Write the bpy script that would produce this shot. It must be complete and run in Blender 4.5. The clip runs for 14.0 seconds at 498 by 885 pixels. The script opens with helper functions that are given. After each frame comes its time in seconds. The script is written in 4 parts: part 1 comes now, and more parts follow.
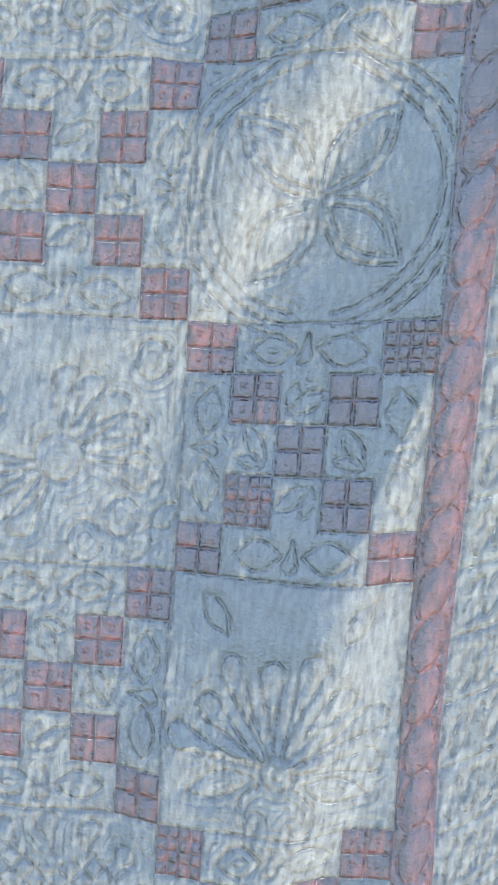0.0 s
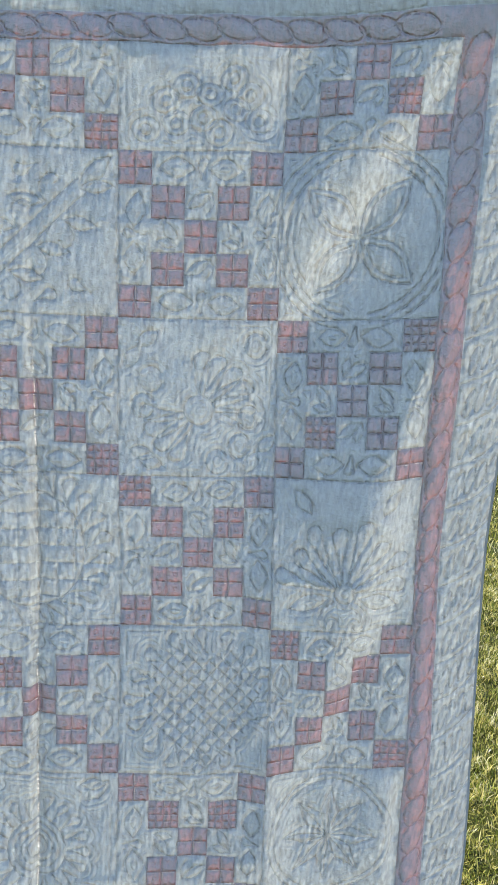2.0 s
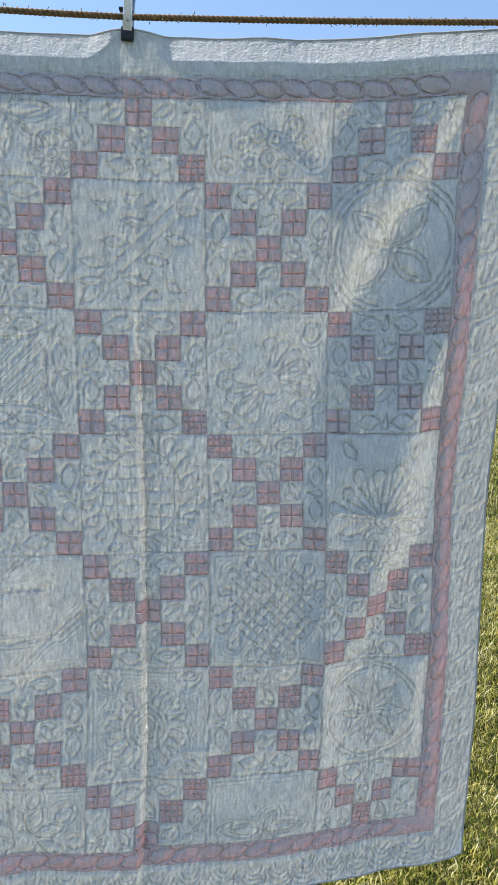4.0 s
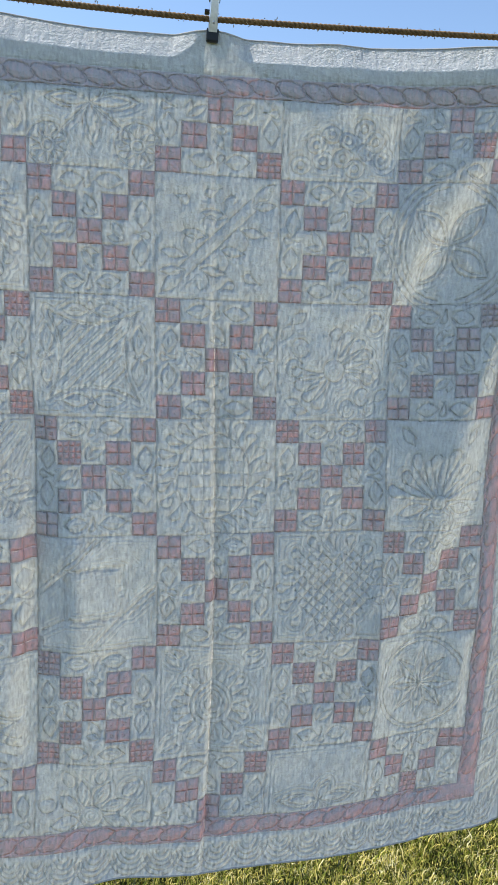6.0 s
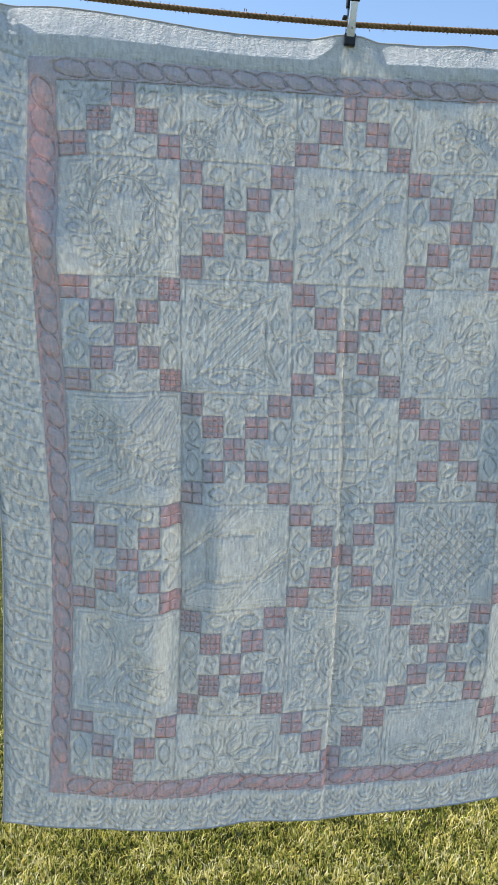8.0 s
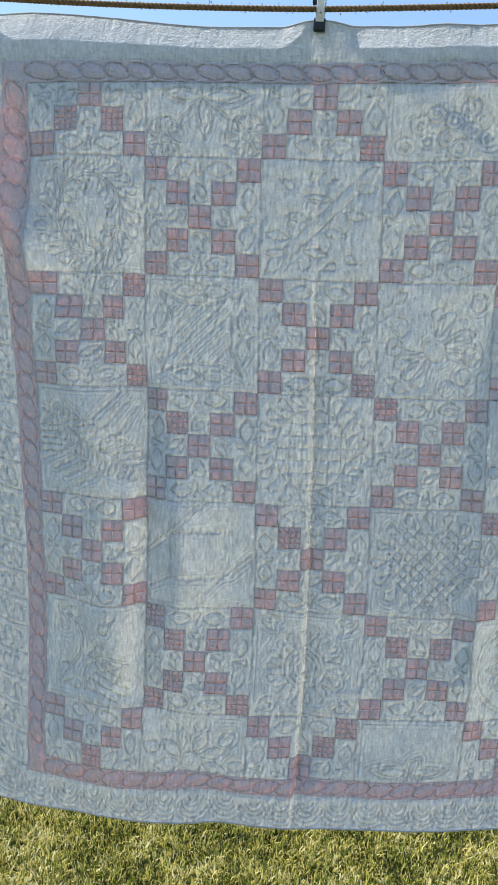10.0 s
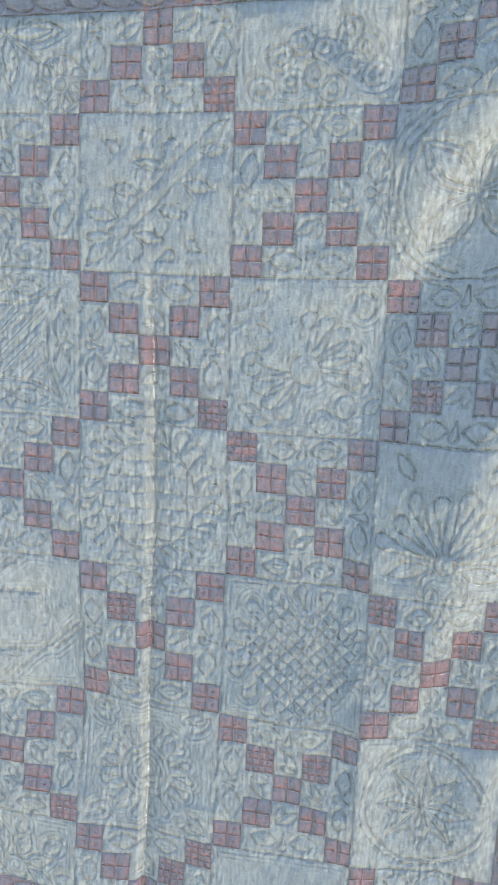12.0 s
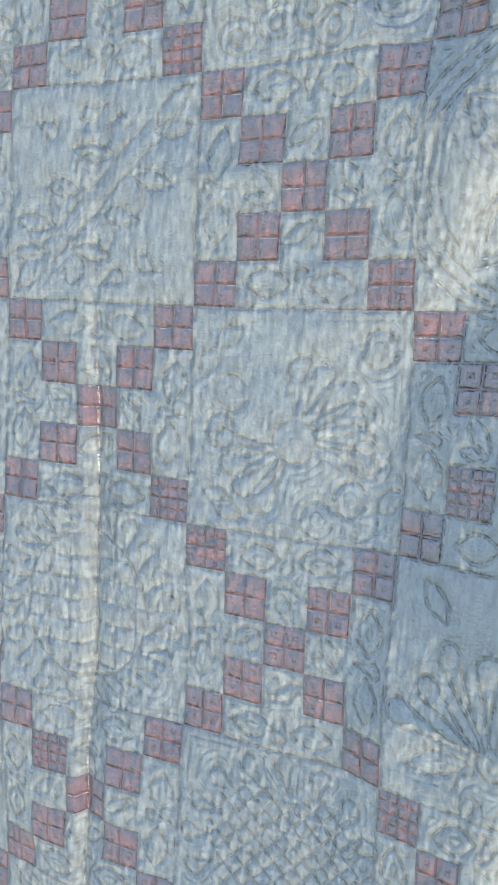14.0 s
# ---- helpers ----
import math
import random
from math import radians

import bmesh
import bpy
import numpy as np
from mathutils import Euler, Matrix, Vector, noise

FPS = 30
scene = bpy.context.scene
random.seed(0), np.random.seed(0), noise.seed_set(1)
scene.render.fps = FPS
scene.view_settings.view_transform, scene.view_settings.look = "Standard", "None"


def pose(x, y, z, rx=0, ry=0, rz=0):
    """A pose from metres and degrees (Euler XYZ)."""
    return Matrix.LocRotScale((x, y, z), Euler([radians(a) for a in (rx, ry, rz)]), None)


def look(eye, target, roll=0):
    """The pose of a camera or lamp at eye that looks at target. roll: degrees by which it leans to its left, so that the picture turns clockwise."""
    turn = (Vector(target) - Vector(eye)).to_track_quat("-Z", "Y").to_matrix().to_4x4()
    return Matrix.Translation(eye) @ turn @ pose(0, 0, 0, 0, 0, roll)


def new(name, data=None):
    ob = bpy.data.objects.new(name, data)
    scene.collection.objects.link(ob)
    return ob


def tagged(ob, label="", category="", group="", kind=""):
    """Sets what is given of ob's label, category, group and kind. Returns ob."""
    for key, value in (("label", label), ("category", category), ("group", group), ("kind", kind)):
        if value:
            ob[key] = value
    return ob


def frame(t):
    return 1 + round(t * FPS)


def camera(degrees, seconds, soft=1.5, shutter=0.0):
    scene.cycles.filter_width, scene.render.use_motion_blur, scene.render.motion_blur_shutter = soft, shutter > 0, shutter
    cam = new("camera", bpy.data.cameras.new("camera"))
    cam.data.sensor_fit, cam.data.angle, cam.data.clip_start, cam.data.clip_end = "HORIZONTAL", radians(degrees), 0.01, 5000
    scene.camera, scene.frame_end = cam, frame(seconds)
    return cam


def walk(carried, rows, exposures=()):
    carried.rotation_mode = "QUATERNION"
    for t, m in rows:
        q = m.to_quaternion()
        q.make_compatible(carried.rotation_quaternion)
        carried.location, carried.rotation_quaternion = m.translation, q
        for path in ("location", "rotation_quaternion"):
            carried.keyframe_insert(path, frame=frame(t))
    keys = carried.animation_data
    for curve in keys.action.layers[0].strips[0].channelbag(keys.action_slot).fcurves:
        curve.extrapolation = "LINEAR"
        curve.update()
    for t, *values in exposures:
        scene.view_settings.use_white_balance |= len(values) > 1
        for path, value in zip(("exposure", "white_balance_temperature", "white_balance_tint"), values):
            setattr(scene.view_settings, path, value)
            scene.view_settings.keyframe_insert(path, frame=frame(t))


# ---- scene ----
cam = camera(35.9, 14.0, soft=1.0)
PATH = [
    (0, (-0.018, -0.011, 1.508), (-0.189, 1.981, 1.44), 4.3),
    (0.5, (-0.06, -0.127, 1.502), (-0.134, 1.869, 1.406), 4.3),
    (1, (-0.034, -0.265, 1.495), (-0.163, 1.728, 1.392), 3.8),
    (1.5, (-0.071, -0.362, 1.536), (-0.185, 1.624, 1.33), 3.0),
    (2, (-0.16, -0.449, 1.572), (-0.198, 1.531, 1.293), 2.2),
    (2.2, (-0.185, -0.482, 1.592), (-0.197, 1.494, 1.282), 1.9),
    (4.3, (-0.371, -0.846, 1.577), (-0.305, 1.127, 1.256), 0.7),
    (4.5, (-0.405, -0.871, 1.575), (-0.307, 1.101, 1.256), 0.7),
    (5, (-0.453, -0.878, 1.567), (-0.302, 1.092, 1.257), 1.0),
    (5.5, (-0.496, -0.864, 1.549), (-0.325, 1.105, 1.241), 1.6),
    (6, (-0.582, -0.858, 1.55), (-0.39, 1.108, 1.24), 2.0),
    (6.5, (-0.722, -0.908, 1.558), (-0.503, 1.054, 1.239), 2.3),
    (7, (-0.843, -0.982, 1.55), (-0.62, 0.977, 1.217), 2.4),
    (7.2, (-0.875, -1.003, 1.546), (-0.655, 0.956, 1.208), 2.3),
    (9.3, (-0.599, -0.892, 1.516), (-0.712, 1.077, 1.184), 1.9),
    (9.5, (-0.562, -0.896, 1.519), (-0.709, 1.07, 1.184), 1.9),
    (10, (-0.437, -0.933, 1.532), (-0.679, 1.022, 1.185), 1.9),
    (10.5, (-0.289, -0.889, 1.552), (-0.613, 1.05, 1.182), 1.9),
    (11, (-0.111, -0.745, 1.568), (-0.518, 1.176, 1.189), 1.9),
    (11.5, (-0.046, -0.584, 1.555), (-0.535, 1.318, 1.175), 2.1),
    (12, (0.006, -0.436, 1.563), (-0.571, 1.441, 1.188), 2.4),
    (12.5, (0.122, -0.294, 1.561), (-0.567, 1.548, 1.198), 3.1),
    (13, (0.176, -0.189, 1.562), (-0.624, 1.614, 1.226), 3.4),
    (13.5, (0.119, -0.086, 1.571), (-0.758, 1.686, 1.27), 3.1),
    (14, (0.065, -0.011, 1.567), (-0.858, 1.739, 1.279), 3.0),
]
EXPOSURE = [(t, stops, kelvin, tint) for t, stops, kelvin, tint in ((0, 0.68, 6090, 13), (1, 0.62, 6140, 12), (2.2, 0.55, 6240, 11.5), (4.5, 0.35, 6400, 11), (7, 0.39, 6390, 9.5),
                                                                    (10.5, 0.46, 6380, 9.5), (12.5, 0.58, 6340, 10.5), (14, 0.61, 6290, 10.5))]
walk(cam, [(t, look(eye, target, roll)) for t, eye, target, roll in PATH], EXPOSURE)

# ---- world and sun ----
SUN_DIR = Vector((-0.52, 0.24, 0.82)).normalized()
world = bpy.data.worlds.new("sky")
scene.world = world
world.use_nodes = True
wn = world.node_tree
sky = wn.nodes.new("ShaderNodeTexSky")
sky.sky_type, sky.sun_disc = "NISHITA", False
sky.dust_density, sky.ozone_density = 0.2, 2.0
sky.sun_elevation = math.asin(SUN_DIR.z)
sky.sun_rotation = math.atan2(SUN_DIR.x, SUN_DIR.y)
wn.links.new(sky.outputs["Color"], wn.nodes["Background"].inputs["Color"])
wn.nodes["Background"].inputs["Strength"].default_value = 0.15
sun_data = bpy.data.lights.new("sun", "SUN")
sun_data.energy, sun_data.angle, sun_data.color = 5.0, radians(0.6), (1.0, 0.95, 0.86)
sun = new("sun", sun_data)
sun.matrix_world = look(SUN_DIR * 30, (0, 0, 0))


# ---- small helpers ----
def part(name, bm, material, parent=None, label=""):
    me = bpy.data.meshes.new(name)
    bm.to_mesh(me)
    bm.free()
    me.materials.append(material)
    ob = new(name, me)
    ob.parent = parent
    if label:
        tagged(ob, label)
    return ob


def mesh_part(name, verts, faces, material, parent=None, label="", smooth=True):
    me = bpy.data.meshes.new(name)
    me.from_pydata([tuple(v) for v in verts], [], [tuple(f) for f in faces])
    if smooth:
        me.polygons.foreach_set("use_smooth", [True] * len(me.polygons))
    me.materials.append(material)
    me.update()
    ob = new(name, me)
    ob.parent = parent
    if label:
        tagged(ob, label)
    return ob


def big_mesh(name, verts, tris, material):
    """A large triangle mesh from two arrays."""
    me = bpy.data.meshes.new(name)
    me.vertices.add(len(verts))
    me.vertices.foreach_set("co", np.ascontiguousarray(verts, np.float32).ravel())
    me.loops.add(tris.size)
    me.loops.foreach_set("vertex_index", np.ascontiguousarray(tris, np.int32).ravel())
    me.polygons.add(len(tris))
    k = tris.shape[1]
    me.polygons.foreach_set("loop_start", np.arange(0, tris.size, k, dtype=np.int32))
    me.materials.append(material)
    me.update(calc_edges=True)
    return new(name, me)


def box(bm, x0, y0, z0, x1, y1, z1, bevel=0.0):
    made = bmesh.ops.create_cube(bm, size=1.0)["verts"]
    for v in made:
        v.co = Vector(((x0 + x1) / 2 + v.co.x * (x1 - x0), (y0 + y1) / 2 + v.co.y * (y1 - y0), (z0 + z1) / 2 + v.co.z * (z1 - z0)))
    if bevel:
        edges = list({e for v in made for e in v.link_edges})
        bmesh.ops.bevel(bm, geom=edges, offset=bevel, segments=3, affect="EDGES", profile=0.5)
    return bm


def tube(points, radius, sides=8, closed=False):
    """Verts and faces of a round tube along points; radius is a number or one a point."""
    pts = [Vector(p) for p in points]
    n = len(pts)
    rad = [radius] * n if isinstance(radius, (int, float)) else list(radius)
    verts, faces = [], []
    up = Vector((0.13, 0.31, 0.94))
    for i, p in enumerate(pts):
        a, b = pts[(i - 1) % n if closed else max(i - 1, 0)], pts[(i + 1) % n if closed else min(i + 1, n - 1)]
        d = (b - a).normalized()
        s = d.cross(up).normalized()
        w = s.cross(d)
        for k in range(sides):
            q = 2 * math.pi * k / sides
            verts.append(p + (s * math.cos(q) + w * math.sin(q)) * rad[i])
    for i in range(n if closed else n - 1):
        j = (i + 1) % n
        for k in range(sides):
            l = (k + 1) % sides
            faces.append((i * sides + k, i * sides + l, j * sides + l, j * sides + k))
    if not closed:
        faces.append(tuple(range(sides))[::-1])
        faces.append(tuple((n - 1) * sides + k for k in range(sides)))
    return verts, faces


# ---- materials ----
def material(name):
    m = bpy.data.materials.new(name)
    m.use_nodes = True
    return m, m.node_tree, m.node_tree.nodes["Principled BSDF"]


def plain(name, colour, rough=0.6, metal=0.0, vary=0.15, scale=40.0, bump=0.1):
    m, nt, b = material(name)
    co = nt.nodes.new("ShaderNodeTexCoord")
    no = nt.nodes.new("ShaderNodeTexNoise")
    no.inputs["Scale"].default_value, no.inputs["Detail"].default_value = scale, 6
    nt.links.new(co.outputs["Object"], no.inputs["Vector"])
    ramp = nt.nodes.new("ShaderNodeValToRGB")
    ramp.color_ramp.elements[0].position, ramp.color_ramp.elements[1].position = 0.3, 0.7
    ramp.color_ramp.elements[0].color = (*[c * (1 - vary) for c in colour], 1)
    ramp.color_ramp.elements[1].color = (*[min(1, c * (1 + vary)) for c in colour], 1)
    nt.links.new(no.outputs["Fac"], ramp.inputs["Fac"])
    nt.links.new(ramp.outputs["Color"], b.inputs["Base Color"])
    b.inputs["Roughness"].default_value, b.inputs["Metallic"].default_value = rough, metal
    bu = nt.nodes.new("ShaderNodeBump")
    bu.inputs["Strength"].default_value, bu.inputs["Distance"].default_value = bump, 0.002
    nt.links.new(no.outputs["Fac"], bu.inputs["Height"])
    nt.links.new(bu.outputs["Normal"], b.inputs["Normal"])
    return m


def cloth(name, front, through_colour, share):
    """Thin quilted cotton: reflects on its near side, lets sunlight glow through from the far one.
    The mesh attribute 'layers' is 1 where seam allowances double the cloth."""
    m = bpy.data.materials.new(name)
    m.use_nodes = True
    nt = m.node_tree
    nt.nodes.remove(nt.nodes["Principled BSDF"])
    link = nt.links.new
    co = nt.nodes.new("ShaderNodeTexCoord")
    weave = nt.nodes.new("ShaderNodeTexNoise")
    weave.inputs["Scale"].default_value, weave.inputs["Detail"].default_value = 420, 3
    link(co.outputs["Object"], weave.inputs["Vector"])
    cloud = nt.nodes.new("ShaderNodeTexNoise")
    cloud.inputs["Scale"].default_value, cloud.inputs["Detail"].default_value = 34, 5
    link(co.outputs["Object"], cloud.inputs["Vector"])
    bump = nt.nodes.new("ShaderNodeBump")
    bump.inputs["Strength"].default_value, bump.inputs["Distance"].default_value = 0.9, 0.0019
    pucker = nt.nodes.new("ShaderNodeTexNoise")
    pucker.inputs["Scale"].default_value, pucker.inputs["Detail"].default_value = 1.0, 4
    upright = nt.nodes.new("ShaderNodeMapping")
    upright.inputs["Scale"].default_value = (170, 170, 240)
    link(co.outputs["Object"], upright.inputs["Vector"])
    link(upright.outputs["Vector"], pucker.inputs["Vector"])
    heap = nt.nodes.new("ShaderNodeMath")
    heap.operation = "MULTIPLY_ADD"
    link(pucker.outputs["Fac"], heap.inputs[0])
    heap.inputs[1].default_value = 1.6
    link(weave.outputs["Fac"], heap.inputs[2])
    link(heap.outputs[0], bump.inputs["Height"])

    def tone(colour, low, high, source=None):
        ramp = nt.nodes.new("ShaderNodeValToRGB")
        e = ramp.color_ramp.elements
        e[0].position, e[1].position = 0.32, 0.68
        e[0].color = (*[c * low for c in colour], 1)
        e[1].color = (*[min(1.0, c * high) for c in colour], 1)
        link((source or cloud).outputs["Fac"], ramp.inputs["Fac"])
        return ramp.outputs["Color"]

    info = nt.nodes.new("ShaderNodeObjectInfo")
    piece = nt.nodes.new("ShaderNodeMapRange")
    piece.inputs["To Min"].default_value, piece.inputs["To Max"].default_value = 0.95, 1.04
    link(info.outputs["Random"], piece.inputs["Value"])
    attr = nt.nodes.new("ShaderNodeAttribute")
    attr.attribute_name = "layers"
    dense = nt.nodes.new("ShaderNodeMapRange")
    dense.inputs["To Min"].default_value, dense.inputs["To Max"].default_value = 1.0, 0.62
    link(attr.outputs["Fac"], dense.inputs["Value"])
    both = nt.nodes.new("ShaderNodeMath")
    both.operation = "MULTIPLY"
    link(piece.outputs["Result"], both.inputs[0])
    link(dense.outputs["Result"], both.inputs[1])
    glow = nt.nodes.new("ShaderNodeVectorMath")
    glow.operation = "SCALE"
    # uneven batting, plus the glow's light flecks at puckers, painted as upright noise
    stretch = nt.nodes.new("ShaderNodeMapping")
    stretch.inputs["Scale"].default_value = (190, 190, 62)
    link(co.outputs["Object"], stretch.inputs["Vector"])
    batting_flecks = nt.nodes.new("ShaderNodeTexNoise")
    batting_flecks.inputs["Scale"].default_value, batting_flecks.inputs["Detail"].default_value = 1.0, 4
    link(stretch.outputs["Vector"], batting_flecks.inputs["Vector"])
    link(tone(through_colour, 0.46, 1.50, batting_flecks), glow.inputs[0])
    # 'stitch' is the distance to the nearest sewn line, in lattice samples: a fine groove, its shade painted as a dark
    # line
    stitch = nt.nodes.new("ShaderNodeAttribute")
    stitch.attribute_name = "stitch"
    dash = nt.nodes.new("ShaderNodeMath")
    dash.operation = "MULTIPLY_ADD"
    link(weave.outputs["Fac"], dash.inputs[0])
    dash.inputs[1].default_value = 0.8
    link(stitch.outputs["Fac"], dash.inputs[2])
    groove_shade = nt.nodes.new("ShaderNodeMapRange")
    groove_shade.inputs["From Min"].default_value, groove_shade.inputs["From Max"].default_value = 0.5, 1.3
    groove_shade.inputs["To Min"].default_value, groove_shade.inputs["To Max"].default_value = 1.0, 0.0
    link(dash.outputs[0], groove_shade.inputs["Value"])
    groove = nt.nodes.new("ShaderNodeMapRange")
    groove.interpolation_type = "SMOOTHSTEP"
    groove.inputs["From Min"].default_value, groove.inputs["From Max"].default_value = 0.0, 1.7
    link(stitch.outputs["Fac"], groove.inputs["Value"])
    # the groove's shade also dims the through colour
    groove_dim = nt.nodes.new("ShaderNodeMapRange")
    groove_dim.inputs["To Min"].default_value, groove_dim.inputs["To Max"].default_value = 1.0, 0.72
    link(groove_shade.outputs["Result"], groove_dim.inputs["Value"])
    held = nt.nodes.new("ShaderNodeMath")
    held.operation = "MULTIPLY"
    link(both.outputs[0], held.inputs[0])
    link(groove_dim.outputs["Result"], held.inputs[1])
    link(held.outputs[0], glow.inputs["Scale"])
    dif = nt.nodes.new("ShaderNodeBsdfDiffuse")
    # front colour, darkened along sewn lines to stand for the shaded groove
    sewn = nt.nodes.new("ShaderNodeMix")
    sewn.data_type = "RGBA"
    link(groove_shade.outputs["Result"], sewn.inputs[0])
    link(tone(front, 0.93, 1.04), sewn.inputs[6])
    sewn.inputs[7].default_value = (*[c * 0.74 for c in front], 1)
    link(sewn.outputs[2], dif.inputs["Color"])
    tra = nt.nodes.new("ShaderNodeBsdfTranslucent")
    link(glow.outputs[0], tra.inputs["Color"])
    relief = nt.nodes.new("ShaderNodeAttribute")
    relief.attribute_name = "relief"
    sunk = nt.nodes.new("ShaderNodeBump")
    sunk.inputs["Strength"].default_value, sunk.inputs["Distance"].default_value = 1.0, 0.0009
    link(groove.outputs["Result"], sunk.inputs["Height"])
    link(relief.outputs["Vector"], sunk.inputs["Normal"])
    link(sunk.outputs["Normal"], bump.inputs["Normal"])
    link(bump.outputs["Normal"], dif.inputs["Normal"])
    # batting spreads the light on its way through, so the glow follows the drape more than the fine relief
    drape = nt.nodes.new("ShaderNodeAttribute")
    drape.attribute_name = "drape"
    link(drape.outputs["Vector"], tra.inputs["Normal"])
    mix = nt.nodes.new("ShaderNodeMixShader")
    mix.inputs[0].default_value = share
    link(dif.outputs[0], mix.inputs[1])
    link(tra.outputs[0], mix.inputs[2])
    link(mix.outputs[0], nt.nodes["Material Output"].inputs["Surface"])
    return m


# the near side is the quilt's white backing: the rose patches show mainly by the light that comes through
WHITE = cloth("white_cotton", (0.82, 0.82, 0.82), (0.88, 0.755, 0.585), 0.275)
PINK = cloth("rose_cotton", (0.80, 0.775, 0.77), (0.50, 0.195, 0.180), 0.275)
RUBBER = plain("black_rubber", (0.012, 0.012, 0.013), 0.45)
STEEL = plain("brushed_steel", (0.62, 0.62, 0.63), 0.32, 1.0, 0.1, 120)
ROPE = plain("sisal", (0.22, 0.13, 0.055), 0.9, 0, 0.45, 160, 0.6)


def lawn_material(name, blade):
    m, nt, b = material(name)
    link = nt.links.new
    co = nt.nodes.new("ShaderNodeTexCoord")
    big = nt.nodes.new("ShaderNodeTexNoise")
    big.inputs["Scale"].default_value, big.inputs["Detail"].default_value = 7.0 if blade else 2.2, 6
    link(co.outputs["Object"], big.inputs["Vector"])
    ramp = nt.nodes.new("ShaderNodeValToRGB")
    e = ramp.color_ramp.elements
    if blade:
        e[0].position, e[0].color = 0.26, (0.018, 0.028, 0.006, 1)
        e[1].position, e[1].color = 0.95, (0.98, 0.90, 0.55, 1)
        k = e.new(0.5)
        k.color = (0.27, 0.32, 0.042, 1)
        k = e.new(0.75)
        k.color = (0.86, 0.72, 0.20, 1)
        geo = nt.nodes.new("ShaderNodeNewGeometry")
        s = nt.nodes.new("ShaderNodeMath")
        s.operation = "MULTIPLY_ADD"
        link(geo.outputs["Random Per Island"], s.inputs[0])
        s.inputs[1].default_value = 0.72
        t = nt.nodes.new("ShaderNodeMapRange")
        t.inputs["From Min"].default_value, t.inputs["From Max"].default_value = 0.3, 0.7
        t.inputs["To Min"].default_value, t.inputs["To Max"].default_value = 0.0, 0.37
        link(big.outputs["Fac"], t.inputs["Value"])
        link(t.outputs["Result"], s.inputs[2])
        link(s.outputs[0], ramp.inputs["Fac"])
        link(ramp.outputs["Color"], b.inputs["Base Color"])
        b.inputs["Roughness"].default_value = 0.27
        tr = nt.nodes.new("ShaderNodeBsdfTranslucent")
        link(ramp.outputs["Color"], tr.inputs["Color"])
        mx = nt.nodes.new("ShaderNodeMixShader")
        mx.inputs[0].default_value = 0.36
        link(b.outputs[0], mx.inputs[1])
        link(tr.outputs[0], mx.inputs[2])
        link(mx.outputs[0], nt.nodes["Material Output"].inputs["Surface"])
    else:
        fine = nt.nodes.new("ShaderNodeTexNoise")
        fine.inputs["Scale"].default_value, fine.inputs["Detail"].default_value = 30, 8
        link(co.outputs["Object"], fine.inputs["Vector"])
        add = nt.nodes.new("ShaderNodeMath")
        add.operation = "ADD"
        link(big.outputs["Fac"], add.inputs[0])
        link(fine.outputs["Fac"], add.inputs[1])
        half = nt.nodes.new("ShaderNodeMath")
        half.operation = "MULTIPLY"
        half.inputs[1].default_value = 0.5
        link(add.outputs[0], half.inputs[0])
        e[0].position, e[0].color = 0.35, (0.026, 0.033, 0.008, 1)
        e[1].position, e[1].color = 0.65, (0.105, 0.106, 0.028, 1)
        link(half.outputs[0], ramp.inputs["Fac"])
        link(ramp.outputs["Color"], b.inputs["Base Color"])
        b.inputs["Roughness"].default_value = 0.95
        b.inputs["Specular IOR Level"].default_value = 0.1
        bu = nt.nodes.new("ShaderNodeBump")
        bu.inputs["Strength"].default_value, bu.inputs["Distance"].default_value = 0.8, 0.05
        link(fine.outputs["Fac"], bu.inputs["Height"])
        link(bu.outputs["Normal"], b.inputs["Normal"])
    return m


LAWN = lawn_material("lawn_soil", False)
BLADE = lawn_material("grass_blade", True)
# ---- ground ----
def rise(x, y):
    """The lawn climbs gently away from the line."""
    return 0.85 * np.clip((y - 3.0) / 42.0, 0, 1) ** 1.15


def make_ground():
    bm = bmesh.new()
    rings = [0, 0.8, 1.6, 3, 6, 9, 12, 16, 20, 25, 30, 36, 42, 50, 60, 150, 400, 1000, 2500]
    prev = None
    for rad in rings:
        ring = []
        for k in range(48):
            a = 2 * math.pi * k / 48
            x, y = rad * math.cos(a), rad * math.sin(a)
            z = 0.012 * noise.noise((x * 0.9, y * 0.9, 0)) * min(1, rad) if rad < 30 else 0.0
            z += float(rise(x, y))
            ring.append(bm.verts.new((x, y, z)))
            if rad == 0:
                break
        if prev is not None:
            if len(prev) == 1:
                for k in range(48):
                    bm.faces.new((prev[0], ring[k], ring[(k + 1) % 48]))
            else:
                for k in range(48):
                    bm.faces.new((prev[k], ring[k], ring[(k + 1) % 48], prev[(k + 1) % 48]))
        prev = ring
    ob = part("ground", bm, LAWN)
    return tagged(ob, "sunlit mown lawn with dry straw-coloured patches", "lawn", kind="structure")


make_ground()


